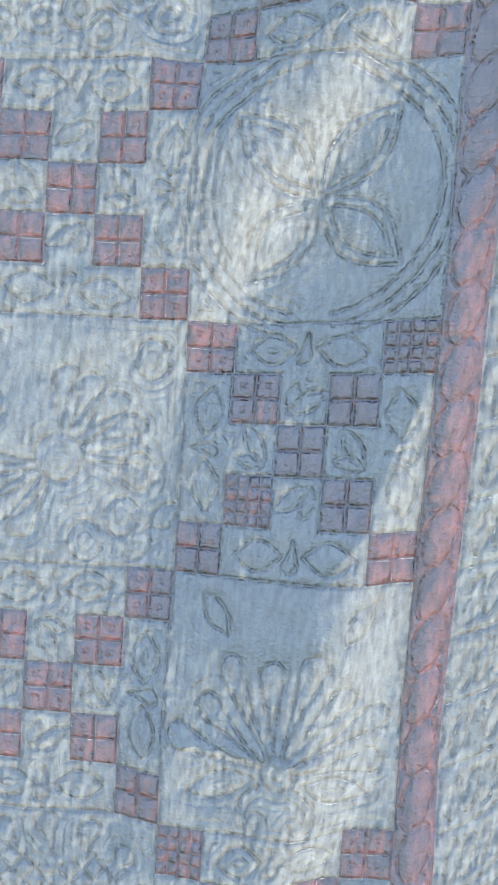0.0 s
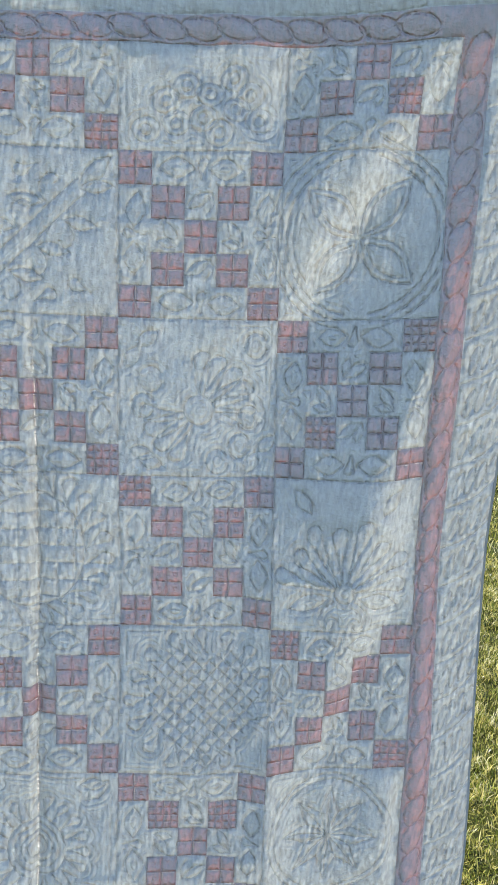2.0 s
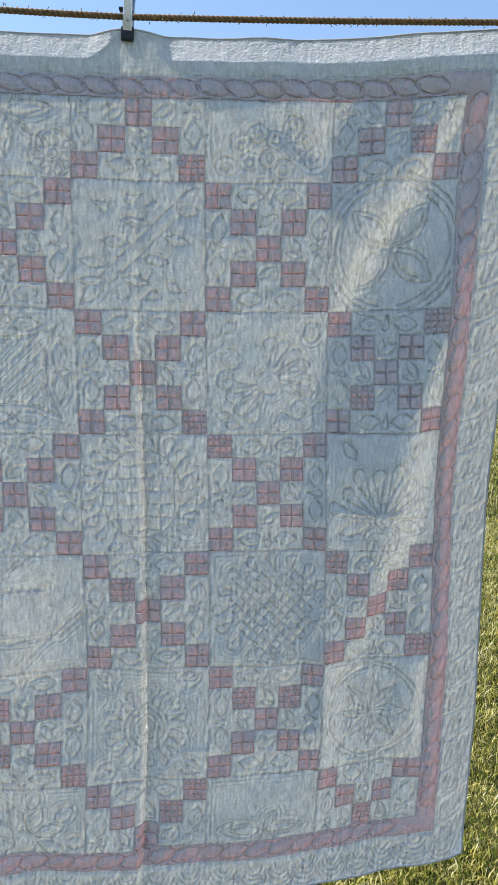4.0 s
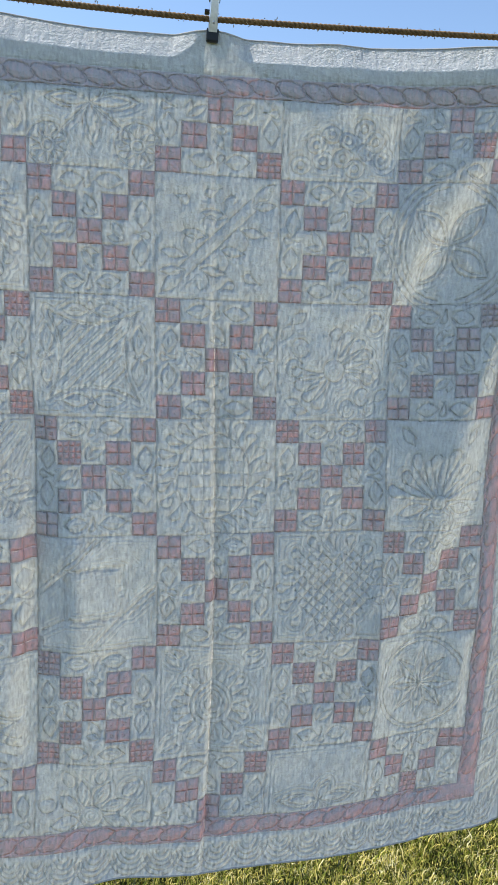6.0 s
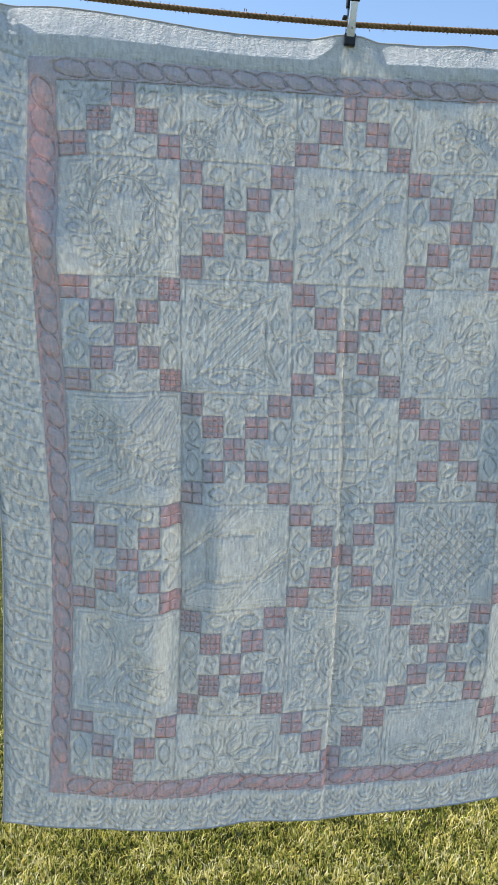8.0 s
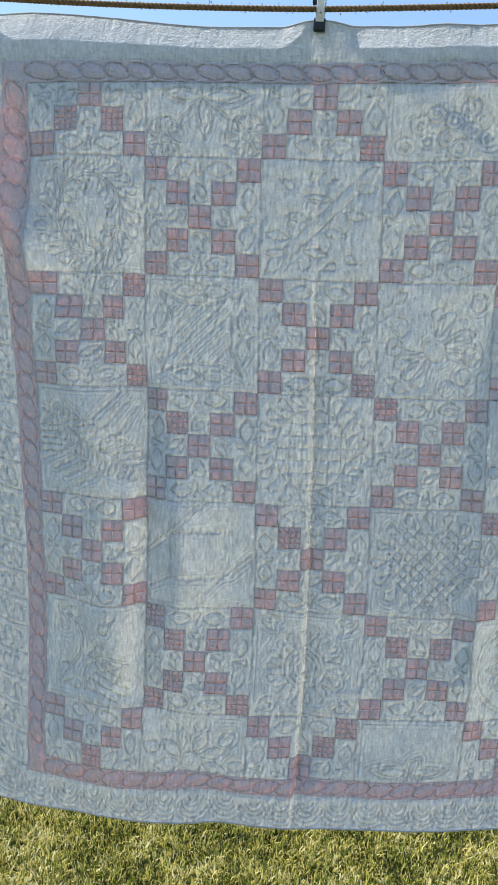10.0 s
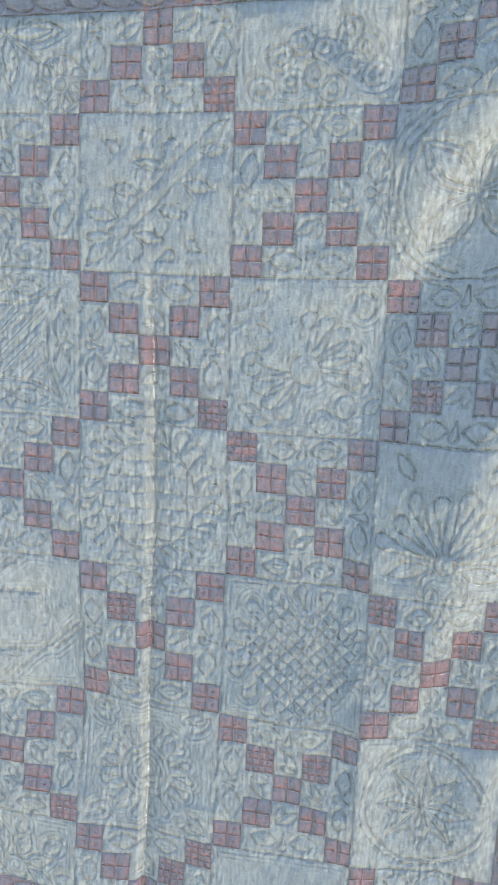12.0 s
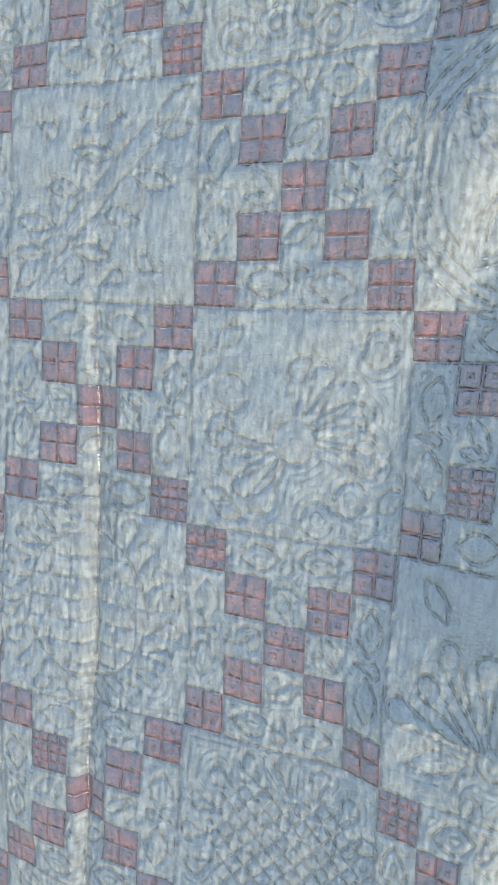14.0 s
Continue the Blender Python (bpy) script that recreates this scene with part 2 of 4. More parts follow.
def make_grass():
    rng = np.random.default_rng(5)
    xs, ys, hs = [], [], []

    def strip(n, x0, x1, y0, y1, height):
        xs.append(rng.uniform(x0, x1, n) + rng.normal(0, 0.22, n)), ys.append(y0 - 0.06 + rng.uniform(0, 1, n) * (y1 - y0 + rng.normal(0, 0.22, n))), hs.append(height * rng.uniform(0.45, 1.3, n))

    def wedge(n, y0, y1, left, right, height):
        y = np.sqrt(rng.uniform(y0 * y0, y1 * y1, n))
        a = rng.uniform(0, 1, n) + rng.normal(0, 0.12, n)
        xs.append(-0.25 + (y + 0.6) * (left + (right - left) * a)), ys.append(y), hs.append(height * rng.uniform(0.45, 1.3, n))

    strip(150000, -2.1, 1.1, 0.68, 1.65, 0.016)
    wedge(60000, 0.9, 5, 0.19, 0.43, 0.032)
    wedge(40000, 5, 13, 0.19, 0.42, 0.042)
    wedge(25000, 13, 40, 0.19, 0.42, 0.06)
    # thin cover past the quilt's far edge, and over the lawn around
    y = 0.7 + 13 * rng.uniform(0, 1, 20000) ** 1.6
    xs.append(-1.28 - (y - 0.66) * rng.uniform(0.38, 0.64, len(y)) + rng.normal(0, 0.05, len(y))), ys.append(y), hs.append(rng.uniform(0.014, 0.035, len(y)))
    rad, turn = 4.2 * rng.uniform(0, 1, 40000) ** 0.7, rng.uniform(0, 2 * math.pi, 40000)
    xs.append(-0.4 + rad * np.cos(turn)), ys.append(0.9 + rad * np.sin(turn)), hs.append(rng.uniform(0.012, 0.03, len(rad)))
    x, y, h = np.concatenate(xs), np.concatenate(ys), np.concatenate(hs)
    n = len(x)
    tuft = np.arange(n) // 6
    head = np.minimum(tuft * 6, n - 1)
    near = np.clip(np.hypot(x, y) / 2, 1, 5)
    x, y = x[head] + rng.normal(0, 0.009, n) * near, y[head] + rng.normal(0, 0.009, n) * near
    far = np.clip(np.hypot(x, y) / 3, 1, 6)
    ang = rng.uniform(0, 2 * math.pi, n)
    h = h * (0.98 + 0.18 * (np.sin(7 * x + 3 * y) * np.sin(9 * y - 4 * x) + 0.6 * np.sin(23 * x) * np.sin(19 * y)))
    lean = rng.uniform(0.2, 1.3, n) * h
    la = ang + math.pi / 2 + rng.normal(0, 0.5, n)
    w = rng.uniform(0.0010, 0.0022, n) * far
    flat = rng.uniform(0, 1, n) < 0.16
    lean[flat] *= 1.8
    h[flat] *= 0.35
    V = np.zeros((n, 5, 3))
    wx, wy = np.cos(ang) * w, np.sin(ang) * w
    lx, ly = np.cos(la) * lean, np.sin(la) * lean
    for k, (s, f) in enumerate(((-1, 0), (1, 0), (1, 0.5), (-1, 0.5), (0, 1))):
        V[:, k, 0] = x + wx * s * (0.9 if f else 1) + lx * f ** 1.7
        V[:, k, 1] = y + wy * s * (0.9 if f else 1) + ly * f ** 1.7
        V[:, k, 2] = rise(x, y) + h * (0.62 if f == 0.5 else f) - (0.004 if f == 0 else 0)
    base = (np.arange(n) * 5)[:, None]
    T = np.concatenate([base + np.array([[0, 1, 2]]), base + np.array([[0, 2, 3]]), base + np.array([[3, 2, 4]])])
    ob = big_mesh("grass", V.reshape(-1, 3), T, BLADE)
    tagged(ob, "short mown grass blades, green with dry straw", "grass", kind="stuff")


make_grass()


# ---- the quilt ----
# Lattice: column c and row r in patch widths; the pieced field spans columns -7..17 and rows -5..25.
N = 30
C0, R0, C1, R1 = -9.9, -7.9, 19.9, 27.9
NI, NJ = round((C1 - C0) * N), round((R1 - R0) * N)
RIM, FIELD = 47, 72
PATCH = 0.0480


def blur(a, s):
    """Gaussian blur of a grid by s samples, edges held."""
    k = np.exp(-0.5 * (np.arange(-int(3 * s) - 1, int(3 * s) + 2) / s) ** 2)
    k /= k.sum()
    p = len(k) // 2
    for ax in (0, 1):
        q = np.pad(a, [(p, p) if i == ax else (0, 0) for i in (0, 1)], mode="edge")
        a = sum(k[m] * np.take(q, np.arange(m, m + a.shape[ax]), axis=ax) for m in range(len(k)))
    return a


def smooth(e0, e1, v):
    t = np.clip((v - e0) / (e1 - e0), 0, 1)
    return t * t * (3 - 2 * t)


def band(r, lo, hi, soft):
    return smooth(lo - soft, lo + soft, r) * (1 - smooth(hi - soft, hi + soft, r))


COLS = C0 + np.arange(NI + 1) / N
ROWS_ = R0 + np.arange(NJ + 1) / N
CC, RR = np.meshgrid(COLS, ROWS_)


def streak(G, tilt, rows, left, right, soft_l=0.35, soft_r=0.35, fade=0.6):
    """Turn the cloth between two wandering edges towards a given tilt; rows, left and right are in patches."""
    lo = np.interp(ROWS_, rows, np.broadcast_to(left, len(rows)))[:, None]
    hi = np.interp(ROWS_, rows, np.broadcast_to(right, len(rows)))[:, None]
    ends = band(ROWS_, rows[0], rows[-1], fade)[:, None]
    mask = smooth(lo - soft_l, lo + soft_l, CC) * (1 - smooth(hi - soft_r, hi + soft_r, CC)) * ends
    G += mask * (tilt - G)


def tilts():
    """How far each spot of the cloth turns its far side up to the sun: 0 edge on, about 0.22 where it hangs straight."""
    G = np.full(CC.shape, 0.23)
    # the far corner's slanting folds
    streak(G, 0.40, (-5.4, -4.6, -3.6), 11.4, (12.5, 12.5, 12.4))
    streak(G, 0.03, (-5.2, -4.2, -3.4, -2.6), (8.4, 9.7, 10.8, 11.8), (9.5, 10.7, 11.8, 12.5), 0.3, 0.3)
    streak(G, 0.30, (2.2, 4.0, 6.0), 10.8, 12.4, 1.0, 0.3)
    streak(G, 0.0, (-5.6, -4.5, -3.5, -2.5, -1.5, -0.8), (13.2, 12.6, 12.4, 12.0, 12.3, 12.8), (17.4, 16.4, 15.4, 14.2, 13.2, 12.9), 0.4, 0.3)
    streak(G, 0.11, (8, 10, 11, 12, 14, 16), 12.6, (16, 15.5, 15.3, 15, 14.3, 13.5))
    streak(G, 0.15, (14.5, 17.0), 15.8, 17.4)
    streak(G, -0.01, (-4, -3, -2, -1, 0, 1, 2, 3, 4, 5, 6, 7, 8, 9, 10), (17.7, 17.2, 16.5, 15.7, 15.1, 14.7, 14.0, 13.4, 12.9, 12.4, 12.0, 11.8, 11.7, 12.6, 12.8),
           (18.6, 18.7, 18.6, 18.3, 17.9, 17.5, 17.5, 17.2, 16.9, 16.7, 16.4, 15.9, 15.3, 14.6, 14.0), 0.3, 0.45)
    streak(G, 0.02, (3.5, 5, 7, 9), (12.6, 12.3, 12.0, 12.2), (13.9, 14.1, 13.7, 13.2), 0.3, 0.5)
    streak(G, 0.62, (-5.5, -4.5, -3.5, -2.5, -1.5, -0.5, 0.5, 1.5, 2.5, 3.2), (17.0, 16.7, 16.1, 15.3, 14.6, 13.9, 13.3, 12.9, 12.5, 12.4),
           (17.6, 17.3, 16.8, 16.3, 15.7, 15.0, 14.6, 14.0, 13.2, 12.6), 0.5, 0.3)
    streak(G, 0.58, (4, 5.5, 7, 9, 10.5, 12, 14, 16, 17.2), (17.1, 16.9, 16.4, 16.0, 15.6, 15.5, 14.8, 14.2, 13.6), (17.4, 17.4, 17.4, 17.3, 17.2, 16.9, 15.9, 15.0, 14.4), 0.55, 0.3)
    streak(G, 0.44, (16.8, 18, 20, 22, 23.5), 12.62, (14.5, 13.9, 13.6, 13.6, 13.8), 0.1, 0.6)
    streak(G, 0.08, (17.3, 18, 20, 21), (15.8, 15.5, 15.4, 15.8), 16.9)
    streak(G, 0.62, (18.0, 22.4), 17.05, 17.4, 0.15, 0.12)
    streak(G, 0.15, (12.5, 17.5), 7.6, 11.4, 0.8, 0.5)
    streak(G, 0.03, (7.5, 10, 14, 18, 20.5), (11.8, 11.6, 11.2, 11.4, 11.8), 12.5, 0.45, 0.07)
    streak(G, 0.12, (2.0, 25.5), 17.5, 17.9, 0.1, 0.15)
    streak(G, 0.50, (1.0, 25.5), 17.85, 18.3, 0.2, 0.12)
    streak(G, 0.38, (-4.0, 26.5), 18.4, 20.5, 0.1, 0.1)
    # the middle crease: a narrow bright side and a dim one
    streak(G, 0.29, (4, 9, 25), 3.6, 4.7, 0.7, 0.1)
    streak(G, 0.14, (-5, 6), 4.9, 5.4, 0.05, 0.5)
    streak(G, 0.05, (6, 9, 27), 4.9, 5.5, 0.05, 0.5, 1.5)
    streak(G, 0.42, (-5, 5), 4.68, 4.86, 0.08, 0.05)
    streak(G, 0.80, (3.5, 9, 27.5), 4.73, 4.87, 0.08, 0.05, 2.0)
    # the near corner's folds and the hollow down its side
    streak(G, 0.14, (-7, 28), -11, -8.4, 0.1, 0.1)
    streak(G, 0.50, (-4.6, -2, 1.5), -8.4, (-7.9, -7.8, -7.9), 0.08, 0.2)
    streak(G, 0.05, (-4.6, -2, 3), (-7.85, -7.7, -7.85), (-7.2, -7.3, -7.5), 0.2, 0.15)
    streak(G, 0.46, (-1.0, 0, 1.5, 3, 3.5), -7.45, (-7.2, -7.0, -6.4, -5.6, -5.8), 0.15, 0.4)
    streak(G, 0.09, (-5.6, -3, -1, 1), -7.5, (-5.6, -6.0, -5.9, -6.9), 0.1, 0.6)
    streak(G, 0.44, (-1.0, 3.0), -3.3, -2.65, 0.25, 0.12)
    streak(G, 0.33, (5.5, 8, 11.5), (-5.0, -4.8, -4.2), -2.7, 0.5, 0.15)
    streak(G, 0.02, (3.2, 5, 8, 10, 11, 14, 18, 22, 24.5), -8.2, (-6.7, -6.2, -5.6, -5.2, -4.7, -4.4, -4.2, -4.1, -4.6), 0.2, 0.5)
    streak(G, 0.62, (11.5, 13, 15, 17, 18.5, 20, 22), (-3.1, -3.3, -3.1, -3.2, -3.6, -3.6, -3.4), (-2.65, -2.65, -2.7, -2.75, -2.95, -3.0, -2.9), 0.35, 0.15)
    streak(G, 0.00, (7, 9, 12, 15, 18, 21), -2.55, (-1.9, -1.6, -1.0, -0.8, -1.0, -1.6), 0.12, 0.3, 1.0)
    streak(G, 0.44, (12.8, 18.0), -0.6, 1.6, 0.3, 0.5)
    streak(G, 0.12, (-6.4, -5.6), -11, 8.0, 0.3, 1.0, 0.15)
    return G


def relief(G, X, Y, Z, sun):
    """Offsets along y that give the hanging sheet those tilts, found by a damped integration of its slopes."""
    pad = 6 * N
    h, w = G.shape
    u = 2 * math.pi * np.fft.fftfreq(w + 2 * pad, PATCH / N)[None, :]
    v = 2 * math.pi * np.fft.fftfreq(h + 2 * pad, PATCH / N)[:, None]
    a = 1j * (-sun.x * u + sun.z * v)
    # a slope of the whole sheet is no fold: long waves are held down
    gain = np.conj(a) / (np.abs(a) ** 2 + 0.008 * (u * u + v * v) + 22.0)
    D = np.zeros_like(G)
    for turn in range(7):
        Q = np.stack([X, Y + D, Z], axis=-1)
        n = np.cross(np.gradient(Q, axis=0), np.gradient(Q, axis=1))
        n /= np.linalg.norm(n, axis=-1, keepdims=True)
        n *= np.sign(n[h // 2, w // 2, 1])
        miss = G - (n[..., 0] * sun.x + n[..., 1] * sun.y + n[..., 2] * sun.z)
        miss = np.pad(np.clip(miss, -0.5, 0.5), pad, mode="edge") * np.pad(np.ones_like(G), pad, mode="linear_ramp")
        D += 0.7 * np.real(np.fft.ifft2(np.fft.fft2(miss) * gain))[pad:-pad, pad:-pad]
    return D


def hang():
    """How the quilt hangs: x, y, z of each lattice point, with its folds."""
    X = np.interp(CC, [-9.9, -7, -5, 0, 5, 10, 17, 19.9], [-1.218, -1.066, -0.973, -0.753, -0.508, -0.266, 0.062, 0.200])
    X += RR * (0.0007 - 0.0013 * smooth(11, 19, CC))
    X -= 0.018 * smooth(-6.6, -8.4, CC) * (1 - smooth(3, 15, RR))
    X += 0.012 * smooth(17.5, 19.9, CC) * (1 - smooth(0, 12, RR))
    a, b = (CC - 5) / 12, (RR - 10) / 15
    Z = 1.2392 - 0.7135 * b + 0.0073 * a * a + 0.003 * a * b - 0.0035 * b * b
    # the whole sheet's slow curves: its near side hangs closer, and it bellies a little
    terms = [a ** i * b ** j for i in range(4) for j in range(4 - i)]
    curve = lambda k: sum(q * t for q, t in zip(k, terms))
    Y = curve([0.6601, -0.0202, 0.0131, 0.0067, 0.0525, 0.0016, -0.0124, 0.0037, 0.0175, -0.0084])
    X += curve([0.0064, 0.0065, -0.0065, -0.0108, -0.0005, 0.0, 0.0047, -0.0057, -0.0026, -0.0007])
    Z += curve([-0.0033, 0.0038, -0.0045, -0.0087, -0.0053, -0.0046, 0.0074, 0.0031, 0.0056, 0.0087])
    Y = Y + 0.030 * smooth(14, 27, RR) * smooth(0, -8, CC) + 0.020 * smooth(12, 18, CC) * smooth(6, 14, RR)
    Y = Y + relief(tilts(), X, Y, Z, SUN_DIR)
    # short level creases
    for c_a, c_b, row, tilt, size in ((6.4, 10.0, -0.35, 0.0, 0.0035), (-2.2, 8.2, 7.35, 0.01, 0.0015), (6.5, 12.6, 21.3, -0.12, 0.004),
                                      (12.2, 16.0, 10.75, 0.05, 0.006), (-1.5, 3.0, 21.25, 0.05, 0.004), (-2.0, 3.0, 9.8, 0.0, 0.0022), (-2.2, 2.4, 10.5, 0.03, 0.002), (-1.8, 2.0, 11.2, -0.02, 0.002),
                                      (-7.0, -2.5, 22.4, 0.0, 0.0025)):
        d = RR - (row + tilt * (CC - c_a))
        Y -= band(CC, c_a, c_b, 0.7) * size * np.exp(-np.abs(d) / np.where(d < 0, 0.28, 0.7))
    # near the line: slack cloth leans back between the pegs and bellies out below
    pegs = np.min([np.abs(COLS - p) for p in (-10.3, 4.55, 21.0)], axis=0)
    slack = smooth(-0.2, 1.6, pegs)[None, :]
    edge = -6.90 - 1.00 * (1 - slack)
    Y += (0.028 + 0.011 * smooth(1, -9, CC)) * slack * np.clip(edge - RR, 0, None)
    Y -= 0.0035 * slack * np.exp(-((RR + 5.6) / 1.2) ** 2)
    Z += 0.004 * (1 - slack) * smooth(-6.5, -7.9, RR)
    Z += 0.036 * smooth(1, -9, CC) * smooth(-5.8, -7.9, RR) - 0.038 * smooth(3, -9, CC) * smooth(24, 27.9, RR)
    X -= 0.022 * smooth(-8.2, -9.9, CC)
    X += 0.0019 * smooth(16.3, 18.2, CC) * np.clip(RR - 10, 0, None)
    # soft unevenness
    rng = np.random.default_rng(11)
    inner = 0.15 + 0.85 * smooth(0, 3.5, CC - C0) * smooth(0, 3.5, C1 - CC) * smooth(0, 3, R1 - RR) * smooth(0, 3, RR - R0)
    for s, amp in ((70, 0.003), (34, 0.002), (15, 0.0012)):
        g = blur(rng.normal(0, 1, X.shape), s)
        Y += amp * inner * g / g.std()
    # short upright ripples
    for s, reach, amp in ((3.2, 9, 0.00034), (1.6, 7, 0.00014)):
        g = blur(rng.normal(0, 1, X.shape), s)
        g = sum(np.roll(g, k, axis=0) for k in range(-reach, reach + 1))
        Y += amp * g / g.std()
    return np.stack([X, Y, Z], axis=-1)


# -- quilting stitches, as lines in lattice units --
STITCH, SEAM = [], []


def line(store, pts):
    p = np.array(pts, float)
    d = np.hypot(*np.diff(p, axis=0).T)
    for a, b, l in zip(p[:-1], p[1:], d):
        n = max(2, int(l * N) + 1)
        store.append(a + (b - a) * np.linspace(0, 1, n)[:, None])


def arc(cx, cy, rx, ry=None, a0=0, a1=360, turn=0):
    ry = rx if ry is None else ry
    t = np.radians(np.linspace(a0, a1, max(6, int(abs(a1 - a0) / 12))))
    x, y, w = rx * np.cos(t), ry * np.sin(t), math.radians(turn)
    line(STITCH, np.stack([cx + x * math.cos(w) - y * math.sin(w), cy + x * math.sin(w) + y * math.cos(w)], 1))


def leaf(cx, cy, length, width, turn):
    """A pointed leaf that starts at (cx, cy)."""
    t = np.linspace(0, 1, 12)
    w = math.radians(turn)
    for s in (-1, 1):
        x, y = t * length, s * width * np.sin(math.pi * t)
        line(STITCH, np.stack([cx + x * math.cos(w) - y * math.sin(w), cy + x * math.sin(w) + y * math.cos(w)], 1))


def wreath(cx, cy, rad):
    for e in (1.0, 1.07):
        arc(cx, cy, rad * e, rad * 1.15 * e)
    for k in range(24):
        a = 2 * math.pi * (k + 0.3) / 24
        drop(cx + rad * 1.08 * math.cos(a), cy + rad * 1.24 * math.sin(a), 0.95, 0.2, math.degrees(a) + 42)
        if k % 3:
            drop(cx + rad * 0.98 * math.cos(a), cy + rad * 1.12 * math.sin(a), 0.62, 0.17, math.degrees(a) + 148)


def curl(cx, cy, size, turn, way):
    """A tendril that rolls up at its end."""
    t = np.linspace(0, 1, 26)
    w = math.radians(turn) + way * 4.6 * t ** 1.5
    step = size * (1 - 0.72 * t) / 9
    line(STITCH, np.stack([cx + np.cumsum(step * np.cos(w)), cy + np.cumsum(step * np.sin(w))], 1))


def branch(cx, cy):
    """A double stem from corner to corner, with a leaf at each end and curling tendrils."""
    for e in (-0.17, 0.17):
        line(STITCH, [(cx - 1.45 + e, cy + 1.45 + e), (cx + 1.45 + e, cy - 1.45 + e)])
    for q, x, y in ((135, -1.35, 1.35), (-45, 1.35, -1.35)):
        leaf(cx + x, cy + y, 1.3, 0.26, q)
        leaf(cx + x, cy + y, 1.0, 0.2, q + 42)
    for d in (-1.0, -0.2, 0.6):
        curl(cx + d - 0.17, cy - d - 0.17, 0.85, 235, 1)
        curl(cx + d + 0.17, cy - d + 0.17, 0.85, 35, 1)
        leaf(cx + d - 0.3, cy - d - 0.25, 1.0, 0.2, 190)
        leaf(cx + d + 0.3, cy - d + 0.25, 1.0, 0.2, 10)
    for x, y, q in ((-1.8, -1.7, 20), (1.7, 1.8, 200), (0.1, -2.0, 150), (0.0, 2.1, -30)):
        drop(cx + x, cy + y, 0.7, 0.2, q)


def clipped_lines(cx, cy, rx, ry, step, turn):
    """Parallel lines inside an oval."""
    w = math.radians(turn)
    m = max(rx, ry)
    for s in np.arange(-m, m + 0.01, step):
        t = np.linspace(-m, m, 60)
        x, y = t * math.cos(w) - s * math.sin(w), t * math.sin(w) + s * math.cos(w)
        ok = (x / rx) ** 2 + (y / ry) ** 2 < 1
        if ok.sum() > 2:
            line(STITCH, np.stack([cx + x[ok], cy + y[ok]], 1))


def basket(cx, cy):
    """A cross-hatched heart with scalloped feathers."""
    def heart(x, y):
        return (np.abs(x) - 0.2) ** 2 / 1.7 ** 2 + (y + 0.45 - 0.55 * np.abs(x)) ** 2 / 1.75 ** 2 < 1
    for q in (42, -48):
        w = math.radians(q)
        for k in np.arange(-2.6, 2.61, 0.34):
            t = np.linspace(-2.7, 2.7, 80)
            x, y = t * math.cos(w) - k * math.sin(w), t * math.sin(w) + k * math.cos(w)
            ok = heart(x, -y * 0.95 - 0.1)
            if ok.sum() > 2:
                line(STITCH, np.stack([cx + 0.25 + x[ok], cy + 0.2 + y[ok]], 1))
    for k in range(15):
        a = math.radians(75 + k * 22)
        drop(cx + 0.2 + 1.75 * math.cos(a), cy + 1.6 * math.sin(a), 0.85, 0.22, math.degrees(a) - 25)


def grid_heart(cx, cy):
    """A gridded oval, ringed with feathers."""
    for q in (0, 90):
        clipped_lines(cx - 0.15, cy, 1.5, 1.8, 0.56, q)
    arc(cx - 0.15, cy, 1.55, 1.86)
    for k in range(22):
        a = 2 * math.pi * k / 22
        drop(cx - 0.15 + 1.56 * math.cos(a), cy + 1.86 * math.sin(a), 0.95, 0.22, math.degrees(a) - 40)


def drop(cx, cy, length, width, turn):
    """A paisley drop, narrow at (cx, cy) and round at its far end."""
    t = np.linspace(0, 1, 16)
    w = math.radians(turn)
    x = np.concatenate([t * (length - width), length - width + width * np.sin(np.linspace(0, math.pi, 10)), (length - width) * (1 - t)])
    y = np.concatenate([width * t ** 1.6, width * np.cos(np.linspace(0, math.pi, 10)), -width * (1 - t) ** 1.6]) + 0.12 * length * (x / length) ** 2
    line(STITCH, np.stack([cx + x * math.cos(w) - y * math.sin(w), cy + x * math.sin(w) + y * math.cos(w)], 1))


def plant(cx, cy):
    arc(cx, cy + 0.35, 0.48)
    for q in (-92, -72, -50, -30, -8, 8, 112, 132, 152, 172):
        drop(cx + 0.5 * math.cos(math.radians(q)), cy + 0.35 + 0.5 * math.sin(math.radians(q)), 1.35, 0.26, q)
    for x, y, q in ((-1.9, -1.6, -40), (-1.9, -1.6, 120), (1.9, 1.7, -40), (1.9, 1.7, 120), (-1.9, 1.9, 20), (-1.4, 1.9, 200)):
        leaf(cx + x, cy + y, 0.8, 0.22, q)
    for x, y in ((-1.5, -0.6), (-1.75, 0.25), (1.6, 0.6), (1.3, 1.5), (0.6, 2.0), (1.8, -1.7)):
        arc(cx + x, cy + y, 0.36, 0.4, 20, 330)


def peel(cx, cy):
    for q in (-50, 40, 130, 220):
        leaf(cx, cy, 2.2, 0.55, q)
        leaf(cx + 0.25 * math.cos(math.radians(q)), cy + 0.25 * math.sin(math.radians(q)), 1.7, 0.34, q)
    for rad in (2.35, 2.6, 2.85):
        arc(cx, cy, rad, rad, 100, 260)
        arc(cx, cy, rad, rad, -80, 80)


